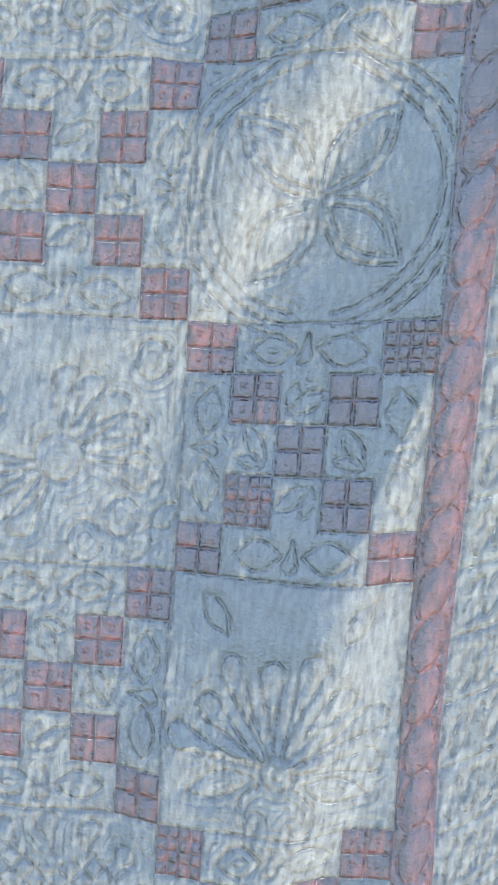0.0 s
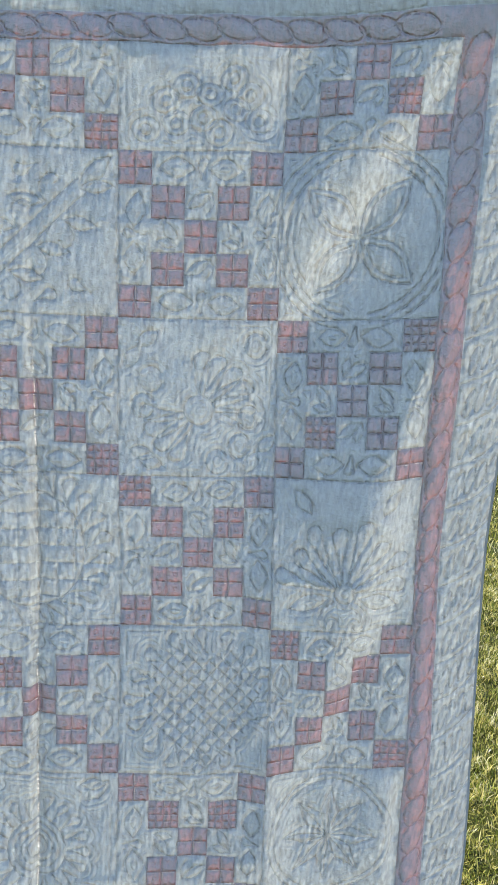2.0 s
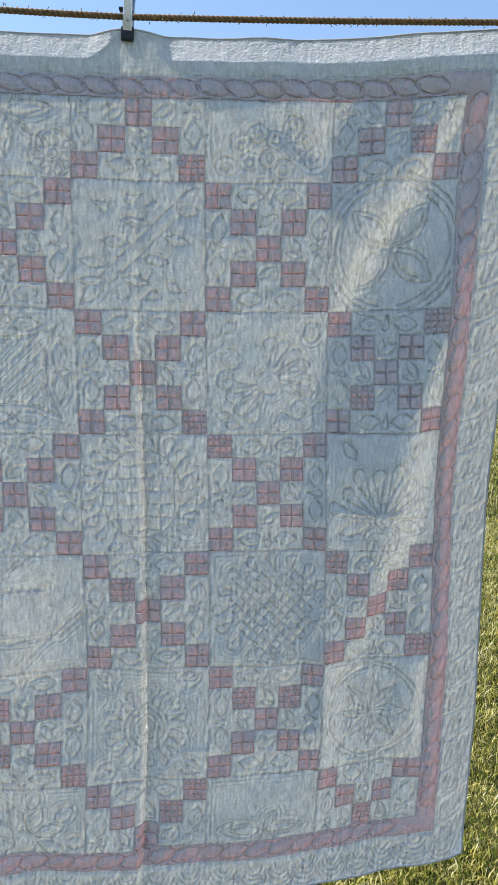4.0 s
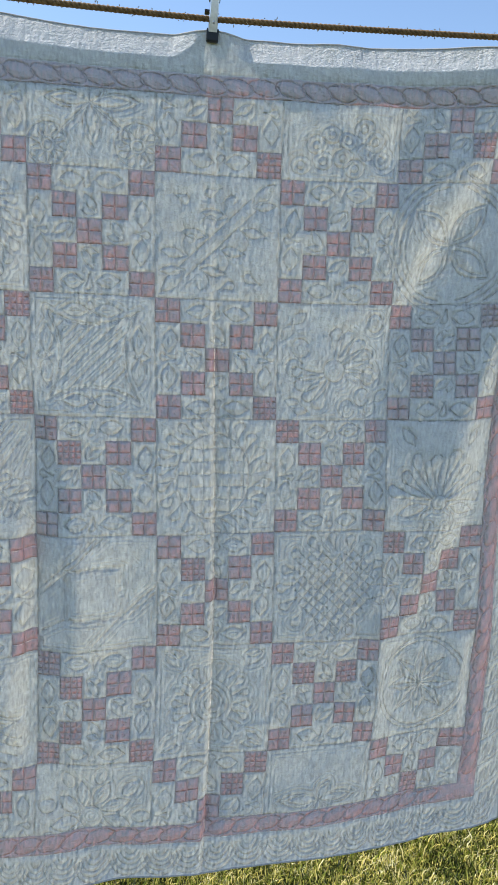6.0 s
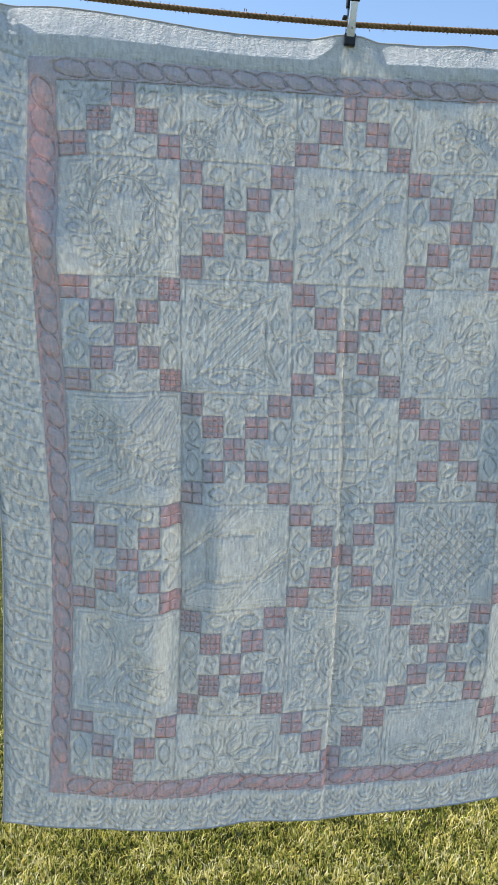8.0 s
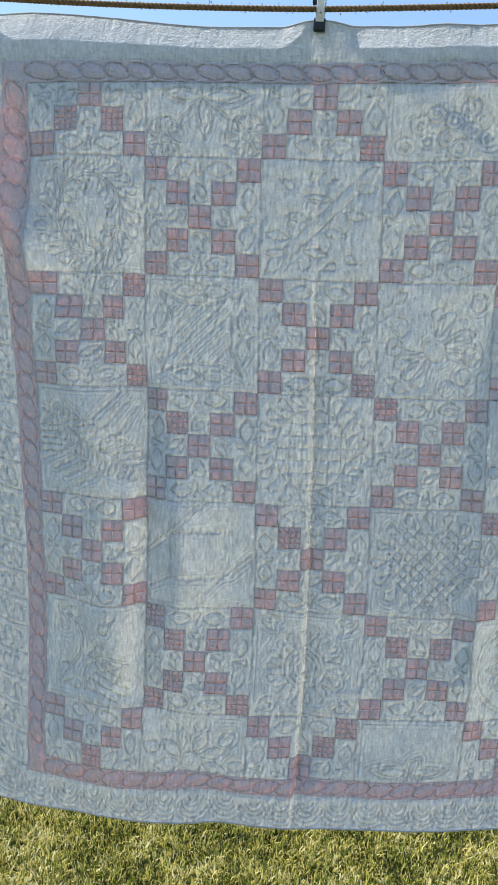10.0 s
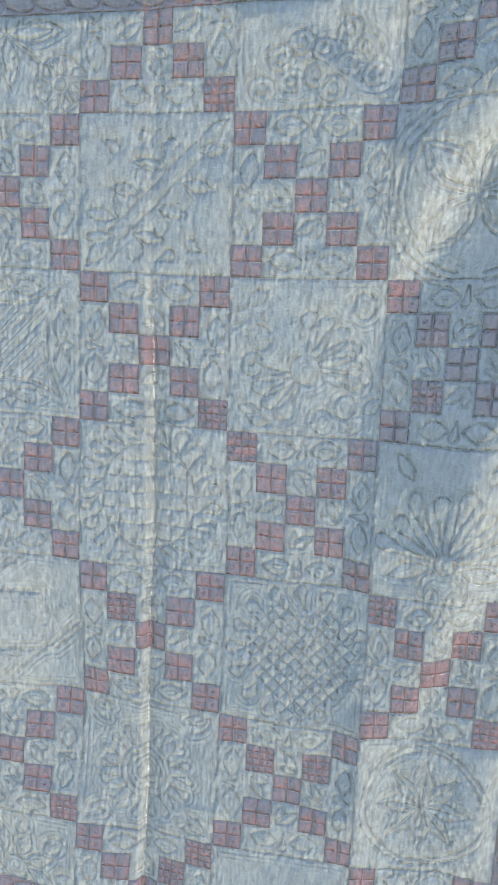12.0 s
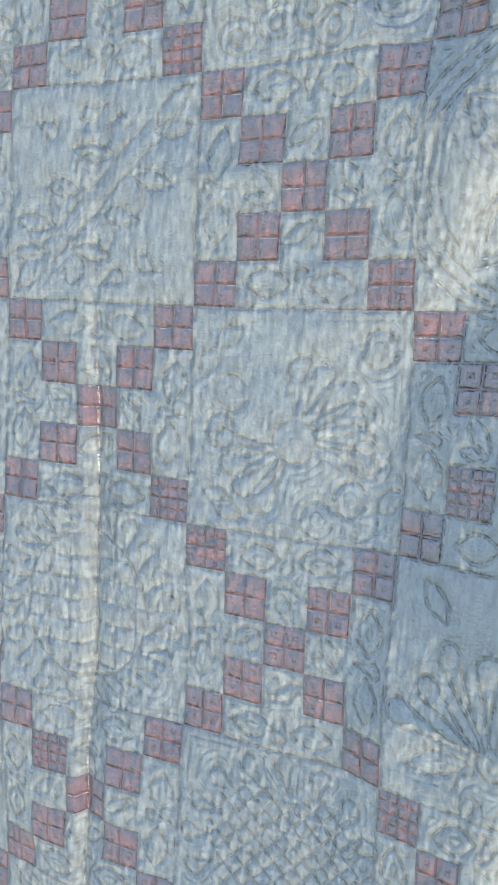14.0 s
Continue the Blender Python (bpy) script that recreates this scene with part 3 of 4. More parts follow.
def star(cx, cy):
    for k in range(8):
        a = 2 * math.pi * k / 8
        b, d = a + math.pi / 8, a - math.pi / 8
        tip = (cx + 1.75 * math.cos(a), cy + 1.75 * math.sin(a))
        line(STITCH, [(cx, cy), (cx + 0.95 * math.cos(b), cy + 0.95 * math.sin(b)), tip, (cx + 0.95 * math.cos(d), cy + 0.95 * math.sin(d))])
        line(STITCH, [(cx, cy), tip])
    arc(cx, cy, 2.1)
    arc(cx, cy, 2.3)


def rings(cx, cy):
    for rad in (0.3, 0.5, 0.72, 0.94):
        arc(cx - 0.1, cy + 0.2, rad, rad * 1.12)
    for k in range(18):
        a = 2 * math.pi * k / 18
        drop(cx - 0.1 + 1.0 * math.cos(a), cy + 0.2 + 1.12 * math.sin(a), 0.72, 0.17, math.degrees(a))
    for sx in (-1, 1):
        for sy in (-1, 1):
            leaf(cx + 1.5 * sx, cy + 1.55 * sy, 0.95, 0.22, 45 * (2 - sx) * sy)
            leaf(cx + 1.3 * sx, cy + 2.1 * sy, 0.8, 0.2, 90 - 90 * sx)


def waves(cx, cy):
    """Leaf pairs and quarter rounds, thinly sewn."""
    for x, y, q in ((-1.9, -1.9, 0), (-1.9, -1.9, 62), (1.2, -2.0, 130), (1.6, 0.3, 95), (1.6, 0.3, 160), (-1.8, 1.9, -20), (-1.8, 1.9, -80), (0.6, 2.1, -150), (-0.4, 0.2, -35), (-0.4, 0.2, 20)):
        drop(cx + x, cy + y, 1.15, 0.26, q)
    for rad in (1.5, 1.62):
        arc(cx + 1.0, cy + 1.6, rad, rad, 170, 300)
        arc(cx - 2.2, cy - 0.4, rad, rad, -60, 50)
    clipped_lines(cx + 0.9, cy + 1.4, 1.0, 0.9, 0.42, 20)


def window(cx, cy):
    """A small square inside slanting lines."""
    for e in (0.0, 0.07):
        line(STITCH, [(cx - 1.2 - e, cy - 1.05 - e), (cx + 1.05 + e, cy - 1.05 - e), (cx + 1.05 + e, cy + 1.05 + e), (cx - 1.2 - e, cy + 1.05 + e), (cx - 1.2 - e, cy - 1.05 - e)])
    for e in (0.0, 0.3):
        line(STITCH, [(cx - 2.4, cy + 0.1 - e), (cx + 0.35 - e, cy - 2.35)])
        line(STITCH, [(cx + 1.1 + e, cy + 1.1), (cx + 2.45, cy - 0.2 + e)])
    line(STITCH, [(cx - 0.2, cy + 2.4), (cx + 0.7, cy + 1.4), (cx + 1.1, cy + 1.05)])
    line(STITCH, [(cx - 2.3, cy + 1.6), (cx - 1.2, cy + 1.05)])


def hatch(cx, cy):
    """Slanting lines in a square with hollow sides, leaf pairs outside."""
    bow = np.linspace(-1, 1, 24)
    for e in (1.0, 1.06):
        for sx, sy in ((1, 0), (-1, 0), (0, 1), (0, -1)):
            d = e * (1.75 - 0.5 * (1 - bow ** 2))
            line(STITCH, np.stack([cx + (sx * d if sx else 1.75 * e * bow), cy + (sy * d if sy else 1.75 * e * bow)], 1))
    for k in np.arange(-1.8, 1.81, 0.52):
        t = np.linspace(-2.4, 2.4, 60)
        x, y = (t + k) * 0.707, (k - t) * 0.707
        ok = (np.abs(x) < 1.75 - 0.5 * (1 - (y / 1.75) ** 2)) & (np.abs(y) < 1.75 - 0.5 * (1 - (x / 1.75) ** 2))
        if ok.sum() > 2:
            line(STITCH, np.stack([cx + x[ok], cy + y[ok]], 1))
    for q in range(4):
        w = math.radians(90 * q)
        ox, oy = cx + 1.85 * math.cos(w), cy + 1.85 * math.sin(w)
        leaf(ox, oy, 1.25, 0.27, 90 * q + 90)
        leaf(ox, oy, 1.25, 0.27, 90 * q - 90)
        leaf(ox - 0.2 * math.cos(w), oy - 0.2 * math.sin(w), 0.6, 0.16, 90 * q)


def fern(cx, cy):
    """A feathered stem across the block, slanting lines on both sides."""
    for e in (0.0, 0.08):
        line(STITCH, [(cx - 2.3, cy - 1.3 + e), (cx - 0.4, cy - 0.2 + e), (cx + 1.2, cy + 0.6 + e), (cx + 2.4, cy + 1.9 + e)])
    for k in range(11):
        t = -2.1 + 0.4 * k
        for side in (-1, 1):
            drop(cx + t, cy - 0.05 + 0.57 * t, 1.0 - 0.05 * abs(k - 5), 0.18, 30 + 62 * side)
    for k in range(4):
        line(STITCH, [(cx + 0.1 + 0.55 * k, cy - 1.0 + 0.35 * k), (cx + 1.3 + 0.35 * k, cy - 2.3 + 0.35 * k)])
        line(STITCH, [(cx - 2.3 + 0.5 * k, cy + 1.0 + 0.36 * k), (cx - 1.2 + 0.5 * k, cy - 0.05 + 0.36 * k + 0.5)])
    for k in range(5):
        line(STITCH, [(cx - 2.4, cy - 0.6 + 0.3 * k), (cx - 1.5, cy - 0.6 + 0.3 * k)])


def scallops(cx, cy):
    for x, y in ((-1.1, 1.1), (-0.5, 0.7), (0.2, 0.9), (-0.8, 1.7), (0.0, 1.6), (0.9, 0.4), (1.4, 0.9), (1.0, 1.3), (1.7, 1.6), (-1.7, 1.9), (0.5, 2.0)):
        arc(cx + x, cy + y, 0.42, 0.36, 0, 360, 0)
        arc(cx + x, cy + y, 0.16)


def sprig(cx, cy):
    for q in range(0, 360, 40):
        leaf(cx + 0.5 * math.cos(math.radians(q)), cy + 0.5 * math.sin(math.radians(q)), 1.3, 0.3, q + 20)
    arc(cx, cy, 0.5)
    for k in range(9):
        a = 2 * math.pi * k / 9
        arc(cx + 2.1 * math.cos(a), cy + 2.0 * math.sin(a), 0.4, 0.27, 0, 360, math.degrees(a))


def fan(cx, cy):
    """Long plumes that spread up from a low middle, with scrolls below."""
    arc(cx, cy + 1.15, 0.34)
    for k in range(8):
        q = -172 + 23.4 * k
        w = math.radians(q)
        drop(cx + 0.36 * math.cos(w), cy + 1.15 + 0.36 * math.sin(w), 2.1 - 0.3 * (k % 2), 0.27, q)
    for sx in (-1, 1):
        curl(cx + 0.3 * sx, cy + 1.4, 0.95, 90 - 60 * sx, sx)
        leaf(cx + 0.5 * sx, cy + 1.3, 1.5, 0.26, 90 - 72 * sx)
        leaf(cx + 1.2 * sx, cy - 1.4, 0.95, 0.22, -90 + 38 * sx)


def flowers(cx, cy):
    for x, y in ((-1.65, 1.75), (1.85, 1.6)):
        arc(cx + x, cy + y, 0.18)
        arc(cx + x, cy + y, 0.3)
        for k in range(10):
            drop(cx + x + 0.3 * math.cos(0.628 * k), cy + y + 0.3 * math.sin(0.628 * k), 0.5, 0.16, 36 * k)
        arc(cx + x, cy + y, 0.86)
    for e in (0.0, 0.12):
        line(STITCH, [(cx - 1.15 + e, cy + 1.15), (cx - 0.05 + e, cy + 0.1)])
        line(STITCH, [(cx + 1.3 - e, cy + 1.0), (cx + 0.15 - e, cy + 0.1)])
    for q, size in ((183, 1.9), (-3, 1.9), (85, 1.7), (-60, 1.0)):
        leaf(cx + 0.05, cy + 0.05, size, 0.32, q)
        leaf(cx + 0.05, cy + 0.05, size * 0.8, 0.2, q)


MOTIFS = {(-5, 0): wreath, (5, 0): branch, (15, 0): peel, (0, 5): hatch, (10, 5): plant, (-5, 10): fern, (5, 10): grid_heart, (15, 10): fan,
          (0, 15): window, (10, 15): basket, (-5, 20): waves, (5, 20): rings, (15, 20): star, (0, -5): flowers, (10, -5): scallops, (0, 25): sprig, (10, 25): flowers}
inside = lambda c, r: -7 <= c <= 17 and -5 <= r <= 25
is_pink = lambda c, r: (c + r) % 10 == 0 or (c - r) % 10 == 0
WHITE_CENTRES = [(c, r) for c in range(-10, 21, 5) for r in range(-5, 26, 5) if ((c + r) // 5) % 2 == 1]


def stitch_everything():
    rng = random.Random(4)
    for c in range(-7, 18):
        for r in range(-5, 26):
            if is_pink(c, r):
                line(SEAM, [(c - 0.5, r - 0.5), (c + 0.5, r - 0.5), (c + 0.5, r + 0.5), (c - 0.5, r + 0.5), (c - 0.5, r - 0.5)])
                for s in ((0.0,) if rng.random() < 0.82 else (-0.25, 0.0, 0.25)):
                    line(STITCH, [(c + s, r - 0.5), (c + s, r + 0.5)])
                    line(STITCH, [(c - 0.5, r + s), (c + 0.5, r + s)])
    for cx, cy in WHITE_CENTRES:
        make = MOTIFS.get((cx, cy))
        if make:
            make(cx, cy, 1.42) if make is wreath else make(cx, cy)
        line(SEAM, [(cx - 2.5, cy - 2.5), (cx + 2.5, cy - 2.5), (cx + 2.5, cy + 2.5), (cx - 2.5, cy + 2.5), (cx - 2.5, cy - 2.5)])
        for q in range(4):
            w = q * math.pi / 2
            ox, oy = round(math.cos(w)), round(math.sin(w))
            for s in (-1, 1):
                j, k = rng.uniform(-8, 8), rng.uniform(0.95, 1.1)
                leaf(cx + 3 * ox - 0.22 * s * oy, cy + 3 * oy + 0.22 * s * ox, k, 0.3, 90 * q + 90 * s + j)
            w2 = w + rng.choice((0, math.pi))
            drop(cx + 3 * ox - 0.3 * math.cos(w2), cy + 3 * oy - 0.3 * math.sin(w2), 0.62, 0.15, math.degrees(w2))
            a = rng.choice((45, 135, 225, 315))
            bx, by = cx + 4 * ox - 0.42 * math.cos(math.radians(a)), cy + 4 * oy - 0.42 * math.sin(math.radians(a))
            leaf(bx, by, 0.9, 0.17, a + 14)
            leaf(bx, by, 0.62, 0.15, a - 32)
    for store in (STITCH, SEAM):
        store[:] = [q for q in (p[(p[:, 0] > -7.51) & (p[:, 0] < 17.51) & (p[:, 1] > -5.51) & (p[:, 1] < 25.51)] for p in store) if len(q)]
    # border of overlapping ovals, and the rim's slanting strokes
    for side in range(4):
        n = 25 if side % 2 == 0 else 31
        for k in range(int(n * 0.95)):
            s = (k + 0.5) / 0.95
            if side == 0:
                arc(-7.5 + s, -5.92, 0.62, 0.30, 0, 360, 14)
            elif side == 2:
                arc(-7.5 + s, 25.92, 0.62, 0.30, 0, 360, -14)
            elif side == 1:
                arc(17.92, -5.5 + s, 0.30, 0.62, 0, 360, 14)
            else:
                arc(-7.92, -5.5 + s, 0.30, 0.62, 0, 360, -14)
    for sgn, edge in ((1, 18.4), (-1, -8.4)):
        for k in range(26):
            r = -7.0 + k * 1.35
            line(STITCH, [(edge, r + 0.75), (edge + sgn * 0.55, r + 0.6), (edge + sgn * 1.0, r + 0.35), (edge + sgn * 1.5, r - 0.15)])
            for m in range(4):
                x = edge + sgn * (0.2 + 0.33 * m)
                arc(x + sgn * 0.12, r + 0.05 - 0.17 * m, 0.13, 0.46, 0, 360, sgn * 12)
    for row, sgn in ((26.45, 1),):
        for k in range(22):
            c = -9 + k * 1.33 + 0.12 * math.sin(5 * k)
            for rad in (0.24, 0.42, 0.6, 0.78, 0.96):
                arc(c, row + sgn * (0.05 + 0.06 * (k % 2)), rad, rad * 1.35, 20 if sgn > 0 else 180, 160 if sgn > 0 else 360)
    line(SEAM, [(-7.5, -5.5), (17.5, -5.5), (17.5, 25.5), (-7.5, 25.5), (-7.5, -5.5)])
    line(SEAM, [(-8.35, -6.35), (18.35, -6.35), (18.35, 26.35), (-8.35, 26.35), (-8.35, -6.35)])


def distance(store, reach):
    """Distance of each grid point from the nearest stitched line, in samples."""
    D = np.full((NJ + 1, NI + 1), float(reach))
    pts = np.concatenate(store)
    for x, y in np.stack([(pts[:, 0] - C0) * N, (pts[:, 1] - R0) * N], 1):
        i, j = int(round(x)), int(round(y))
        i0, i1, j0, j1 = max(i - reach, 0), min(i + reach + 1, NI + 1), max(j - reach, 0), min(j + reach + 1, NJ + 1)
        if i0 >= i1 or j0 >= j1:
            continue
        d = np.hypot(np.arange(i0, i1)[None, :] - x, np.arange(j0, j1)[:, None] - y)
        np.minimum(D[j0:j1, i0:i1], d, out=D[j0:j1, i0:i1])
    return D


def make_quilt():
    stitch_everything()
    d_seam, d_any = distance(SEAM, 8), distance(STITCH + SEAM, 15)
    P = hang()
    rng = np.random.default_rng(3)
    puff = 0.0013 * (1 - np.exp(-d_any / 1.1)) + 0.0008 * smooth(0, 11, d_any)
    crinkle = np.zeros_like(puff)
    for sx, sy, amp in ((1.1, 3.4, 0.0010), (4.0, 1.0, 0.00030), (1.3, 1.6, 0.00042), (5.0, 9.0, 0.0008)):
        g = rng.normal(0, 1, puff.shape)
        for ax, s in ((1, sx), (0, sy)):
            k = np.exp(-0.5 * (np.arange(-22, 23) / s) ** 2)
            k /= k.sum()
            q = np.pad(g, [(22, 22) if i == ax else (0, 0) for i in (0, 1)], mode="reflect")
            g = sum(k[m] * np.take(q, np.arange(m, m + puff.shape[ax]), axis=ax) for m in range(45))
        crinkle += amp * g / g.std()
    # echo quilting: a second and third row of stitches beside the motifs, here and there
    patchy = blur(rng.normal(0, 1, puff.shape), 40)
    patchy = smooth(-0.6, 0.5, patchy / patchy.std())
    echo = np.exp(-((d_any - 6.0) / 0.8) ** 2) + np.exp(-((d_any - 11.0) / 0.8) ** 2)
    patchy = patchy * band(CC, -7.3, 17.3, 0.1) * band(RR, -5.3, 25.3, 0.1)
    puff -= 0.0007 * patchy * echo
    gather = rng.normal(0, 1, puff.shape)
    gather = blur(gather, 0.9)
    gather = sum(np.roll(gather, k, axis=1) for k in range(-5, 6))
    crinkle += 0.0008 * (gather / gather.std()) * smooth(-5.6, -6.8, RR)
    crinkle *= 0.3 + 1.0 * np.exp(-d_any / 3.5)

    def normals(Q):
        n = np.cross(np.gradient(Q, axis=0), np.gradient(Q, axis=1))
        return n / np.linalg.norm(n, axis=-1, keepdims=True)

    soft = normals(P)
    # the batting keeps the far side flatter than the puckered near side: the near relief is carried by the normals
    nrm = normals(P + soft * (3.1 * puff + 0.75 * crinkle)[..., None])
    drape = normals(P + soft * (1.15 * puff + 0.75 * crinkle)[..., None])
    P = P + soft * (0.12 * (puff + crinkle))[..., None]
    d_sewn = np.where(d_seam <= d_any + 0.01, d_any * 1.0 + 0.45, d_any)
    d_sewn = np.minimum(d_sewn, 0.6 + np.abs(d_any - 6.0) + 2.5 * (1 - patchy))
    seam_near = np.clip(1.6 - d_seam / 2.0, 0, 1)

    quilt = new("quilt")
    quilt.location = (float(P[-1, NI // 2, 0]), float(P[-1, NI // 2, 1]), float(P[-1, NI // 2, 2]))
    base = np.array(quilt.location)
    tagged(quilt, "backlit white and rose patchwork quilt pegged on a rope", "quilt")

    def piece(name, i0, i1, j0, j1, mat, dense, label=""):
        w, hh = i1 - i0 + 1, j1 - j0 + 1
        V = (P[j0:j1 + 1, i0:i1 + 1] - base).reshape(-1, 3)
        idx = np.arange(w * hh).reshape(hh, w)
        F = np.stack([idx[:-1, :-1], idx[1:, :-1], idx[1:, 1:], idx[:-1, 1:]], -1).reshape(-1, 4)
        ob = big_mesh(name, V, F, mat)
        me = ob.data
        me.attributes.new("layers", "FLOAT", "POINT").data.foreach_set("value", (dense * seam_near[j0:j1 + 1, i0:i1 + 1]).ravel().astype(np.float32))
        me.attributes.new("drape", "FLOAT_VECTOR", "POINT").data.foreach_set("vector", drape[j0:j1 + 1, i0:i1 + 1].ravel().astype(np.float32))
        me.attributes.new("stitch", "FLOAT", "POINT").data.foreach_set("value", d_sewn[j0:j1 + 1, i0:i1 + 1].ravel().astype(np.float32))
        me.polygons.foreach_set("use_smooth", np.ones(len(F), bool))
        me.attributes.new("relief", "FLOAT_VECTOR", "POINT").data.foreach_set("vector", nrm[j0:j1 + 1, i0:i1 + 1].ravel().astype(np.float32))
        ob.parent = quilt
        if label:
            tagged(ob, label)

    lat = lambda c: round((c - C0) * N)
    row = lambda r: round((r - R0) * N)
    for c in range(-7, 18):
        for r in range(-5, 26):
            if is_pink(c, r):
                piece("pink_patch", lat(c - 0.5), lat(c + 0.5), row(r - 0.5), row(r + 0.5), PINK, 1.0)
    for cx, cy in WHITE_CENTRES:
        spans = [("white_block", -2, 2, -2, 2)]
        for s in (-1, 1):
            spans += [("white_strip", -1, 1, 3 * s, 3 * s), ("white_strip", 3 * s, 3 * s, -1, 1), ("white_patch", 0, 0, 4 * s, 4 * s), ("white_patch", 4 * s, 4 * s, 0, 0)]
        for name, a, b, d, e in spans:
            c0, c1, r0, r1 = max(cx + a, -7), min(cx + b, 17), max(cy + d, -5), min(cy + e, 25)
            if c0 <= c1 and r0 <= r1:
                piece(name, lat(c0 - 0.5), lat(c1 + 0.5), row(r0 - 0.5), row(r1 + 0.5), WHITE, 0.35)
    for name, lo, hi, mat, dense, label in (("inner_border", RIM, FIELD, PINK, 0.7, "narrow rose border strip quilted with ovals"),
                                            ("outer_border", 0, RIM, WHITE, 0.35, "white outer border strip with slanting quilting")):
        piece(name, lo, NI - lo, lo, hi, mat, dense, label)
        piece(name, lo, NI - lo, NJ - hi, NJ - lo, mat, dense, label)
        piece(name, lo, hi, hi, NJ - hi, mat, dense, label)
        piece(name, NI - hi, NI - lo, hi, NJ - hi, mat, dense, label)
    rim = [P[0, i] for i in range(0, NI, 4)] + [P[j, NI] for j in range(0, NJ, 4)] + [P[NJ, i] for i in range(NI, 0, -4)] + [P[j, 0] for j in range(NJ, 0, -4)]
    verts, faces = tube([Vector(p - base) + Vector((0, 0.0012, 0)) for p in rim], 0.0025, 8, closed=True)
    mesh_part("binding", verts, faces, WHITE, quilt, "narrow rolled white edge binding")
    return P


QUILT = make_quilt()


# ---- line and pegs ----
def rope_point(s):
    """s in metres along x; the line sags a little and runs slightly downhill."""
    return Vector((s, 0.694 + 0.05 * min(s + 0.52, 0), 2.109 + (0.040 if s < -0.52 else 0.016) * min((s + 0.52) ** 2, 1.2)))


def make_rope():
    verts, faces = [], []
    x0, x1, step = -4.2, 3.4, 0.0035
    n = int((x1 - x0) / step)
    for strand in range(3):
        pts = []
        for i in range(n):
            s = x0 + i * step
            a = 2 * math.pi * (s / 0.026 + strand / 3)
            pts.append(rope_point(s) + Vector((0, math.cos(a), math.sin(a))) * 0.0030)
        v, f = tube(pts, 0.0030, 6)
        o = len(verts)
        verts += v
        faces += [tuple(k + o for k in q) for q in f]
    rope = mesh_part("rope", verts, faces, ROPE)
    tagged(rope, "twisted brown sisal clothesline rope with loose fibres", "rope")
    rng = random.Random(8)
    v, f = [], []
    for k in range(500):
        s = rng.uniform(-2.4, 1.6)
        a = rng.uniform(0, 2 * math.pi)
        p = rope_point(s) + Vector((0, math.cos(a), math.sin(a))) * 0.0055
        d = Vector((rng.uniform(-1, 1), math.cos(a), math.sin(a) + rng.uniform(-0.3, 0.5))) * rng.uniform(0.002, 0.006)
        w = Vector((0.00012, 0, 0.00012))
        o = len(v)
        v += [p - w, p + w, p + d * 0.6 + Vector((0.002, 0, 0)), p + d]
        f += [(o, o + 1, o + 2), (o, o + 2, o + 3)]
    tagged(mesh_part("frayed_fibre", v, f, plain("pale_fibre", (0.5, 0.38, 0.2), 0.8), rope, "pale frayed fibres"), kind="stuff")


make_rope()


def strip_arm(bm, y0, y1, y2, half, z0, z1, z2, t):
    """A pressed-steel arm, bowed, from z0 (jaw) over z1 (hinge) to z2 (grip)."""
    n = 14
    rows = []
    for k in range(n + 1):
        s = k / n
        z = z0 + (z2 - z0) * s
        y = y0 * (1 - s) ** 2 + 2 * y1 * s * (1 - s) + y2 * s * s
        w = half * (1.0 - 0.22 * math.sin(math.pi * s))
        ring = [bm.verts.new((x, y + dy, z)) for x, dy in ((-w, -t * 0.2), (-w * 0.8, -t * 1.6), (w * 0.8, -t * 1.6), (w, -t * 0.2), (w * 0.8, t * 0.2), (-w * 0.8, t * 0.2))]
        rows.append(ring)
    for a, b in zip(rows[:-1], rows[1:]):
        for k in range(6):
            bm.faces.new((a[k], a[(k + 1) % 6], b[(k + 1) % 6], b[k]))
    bm.faces.new(rows[0][::-1]), bm.faces.new(rows[-1])
    return bm


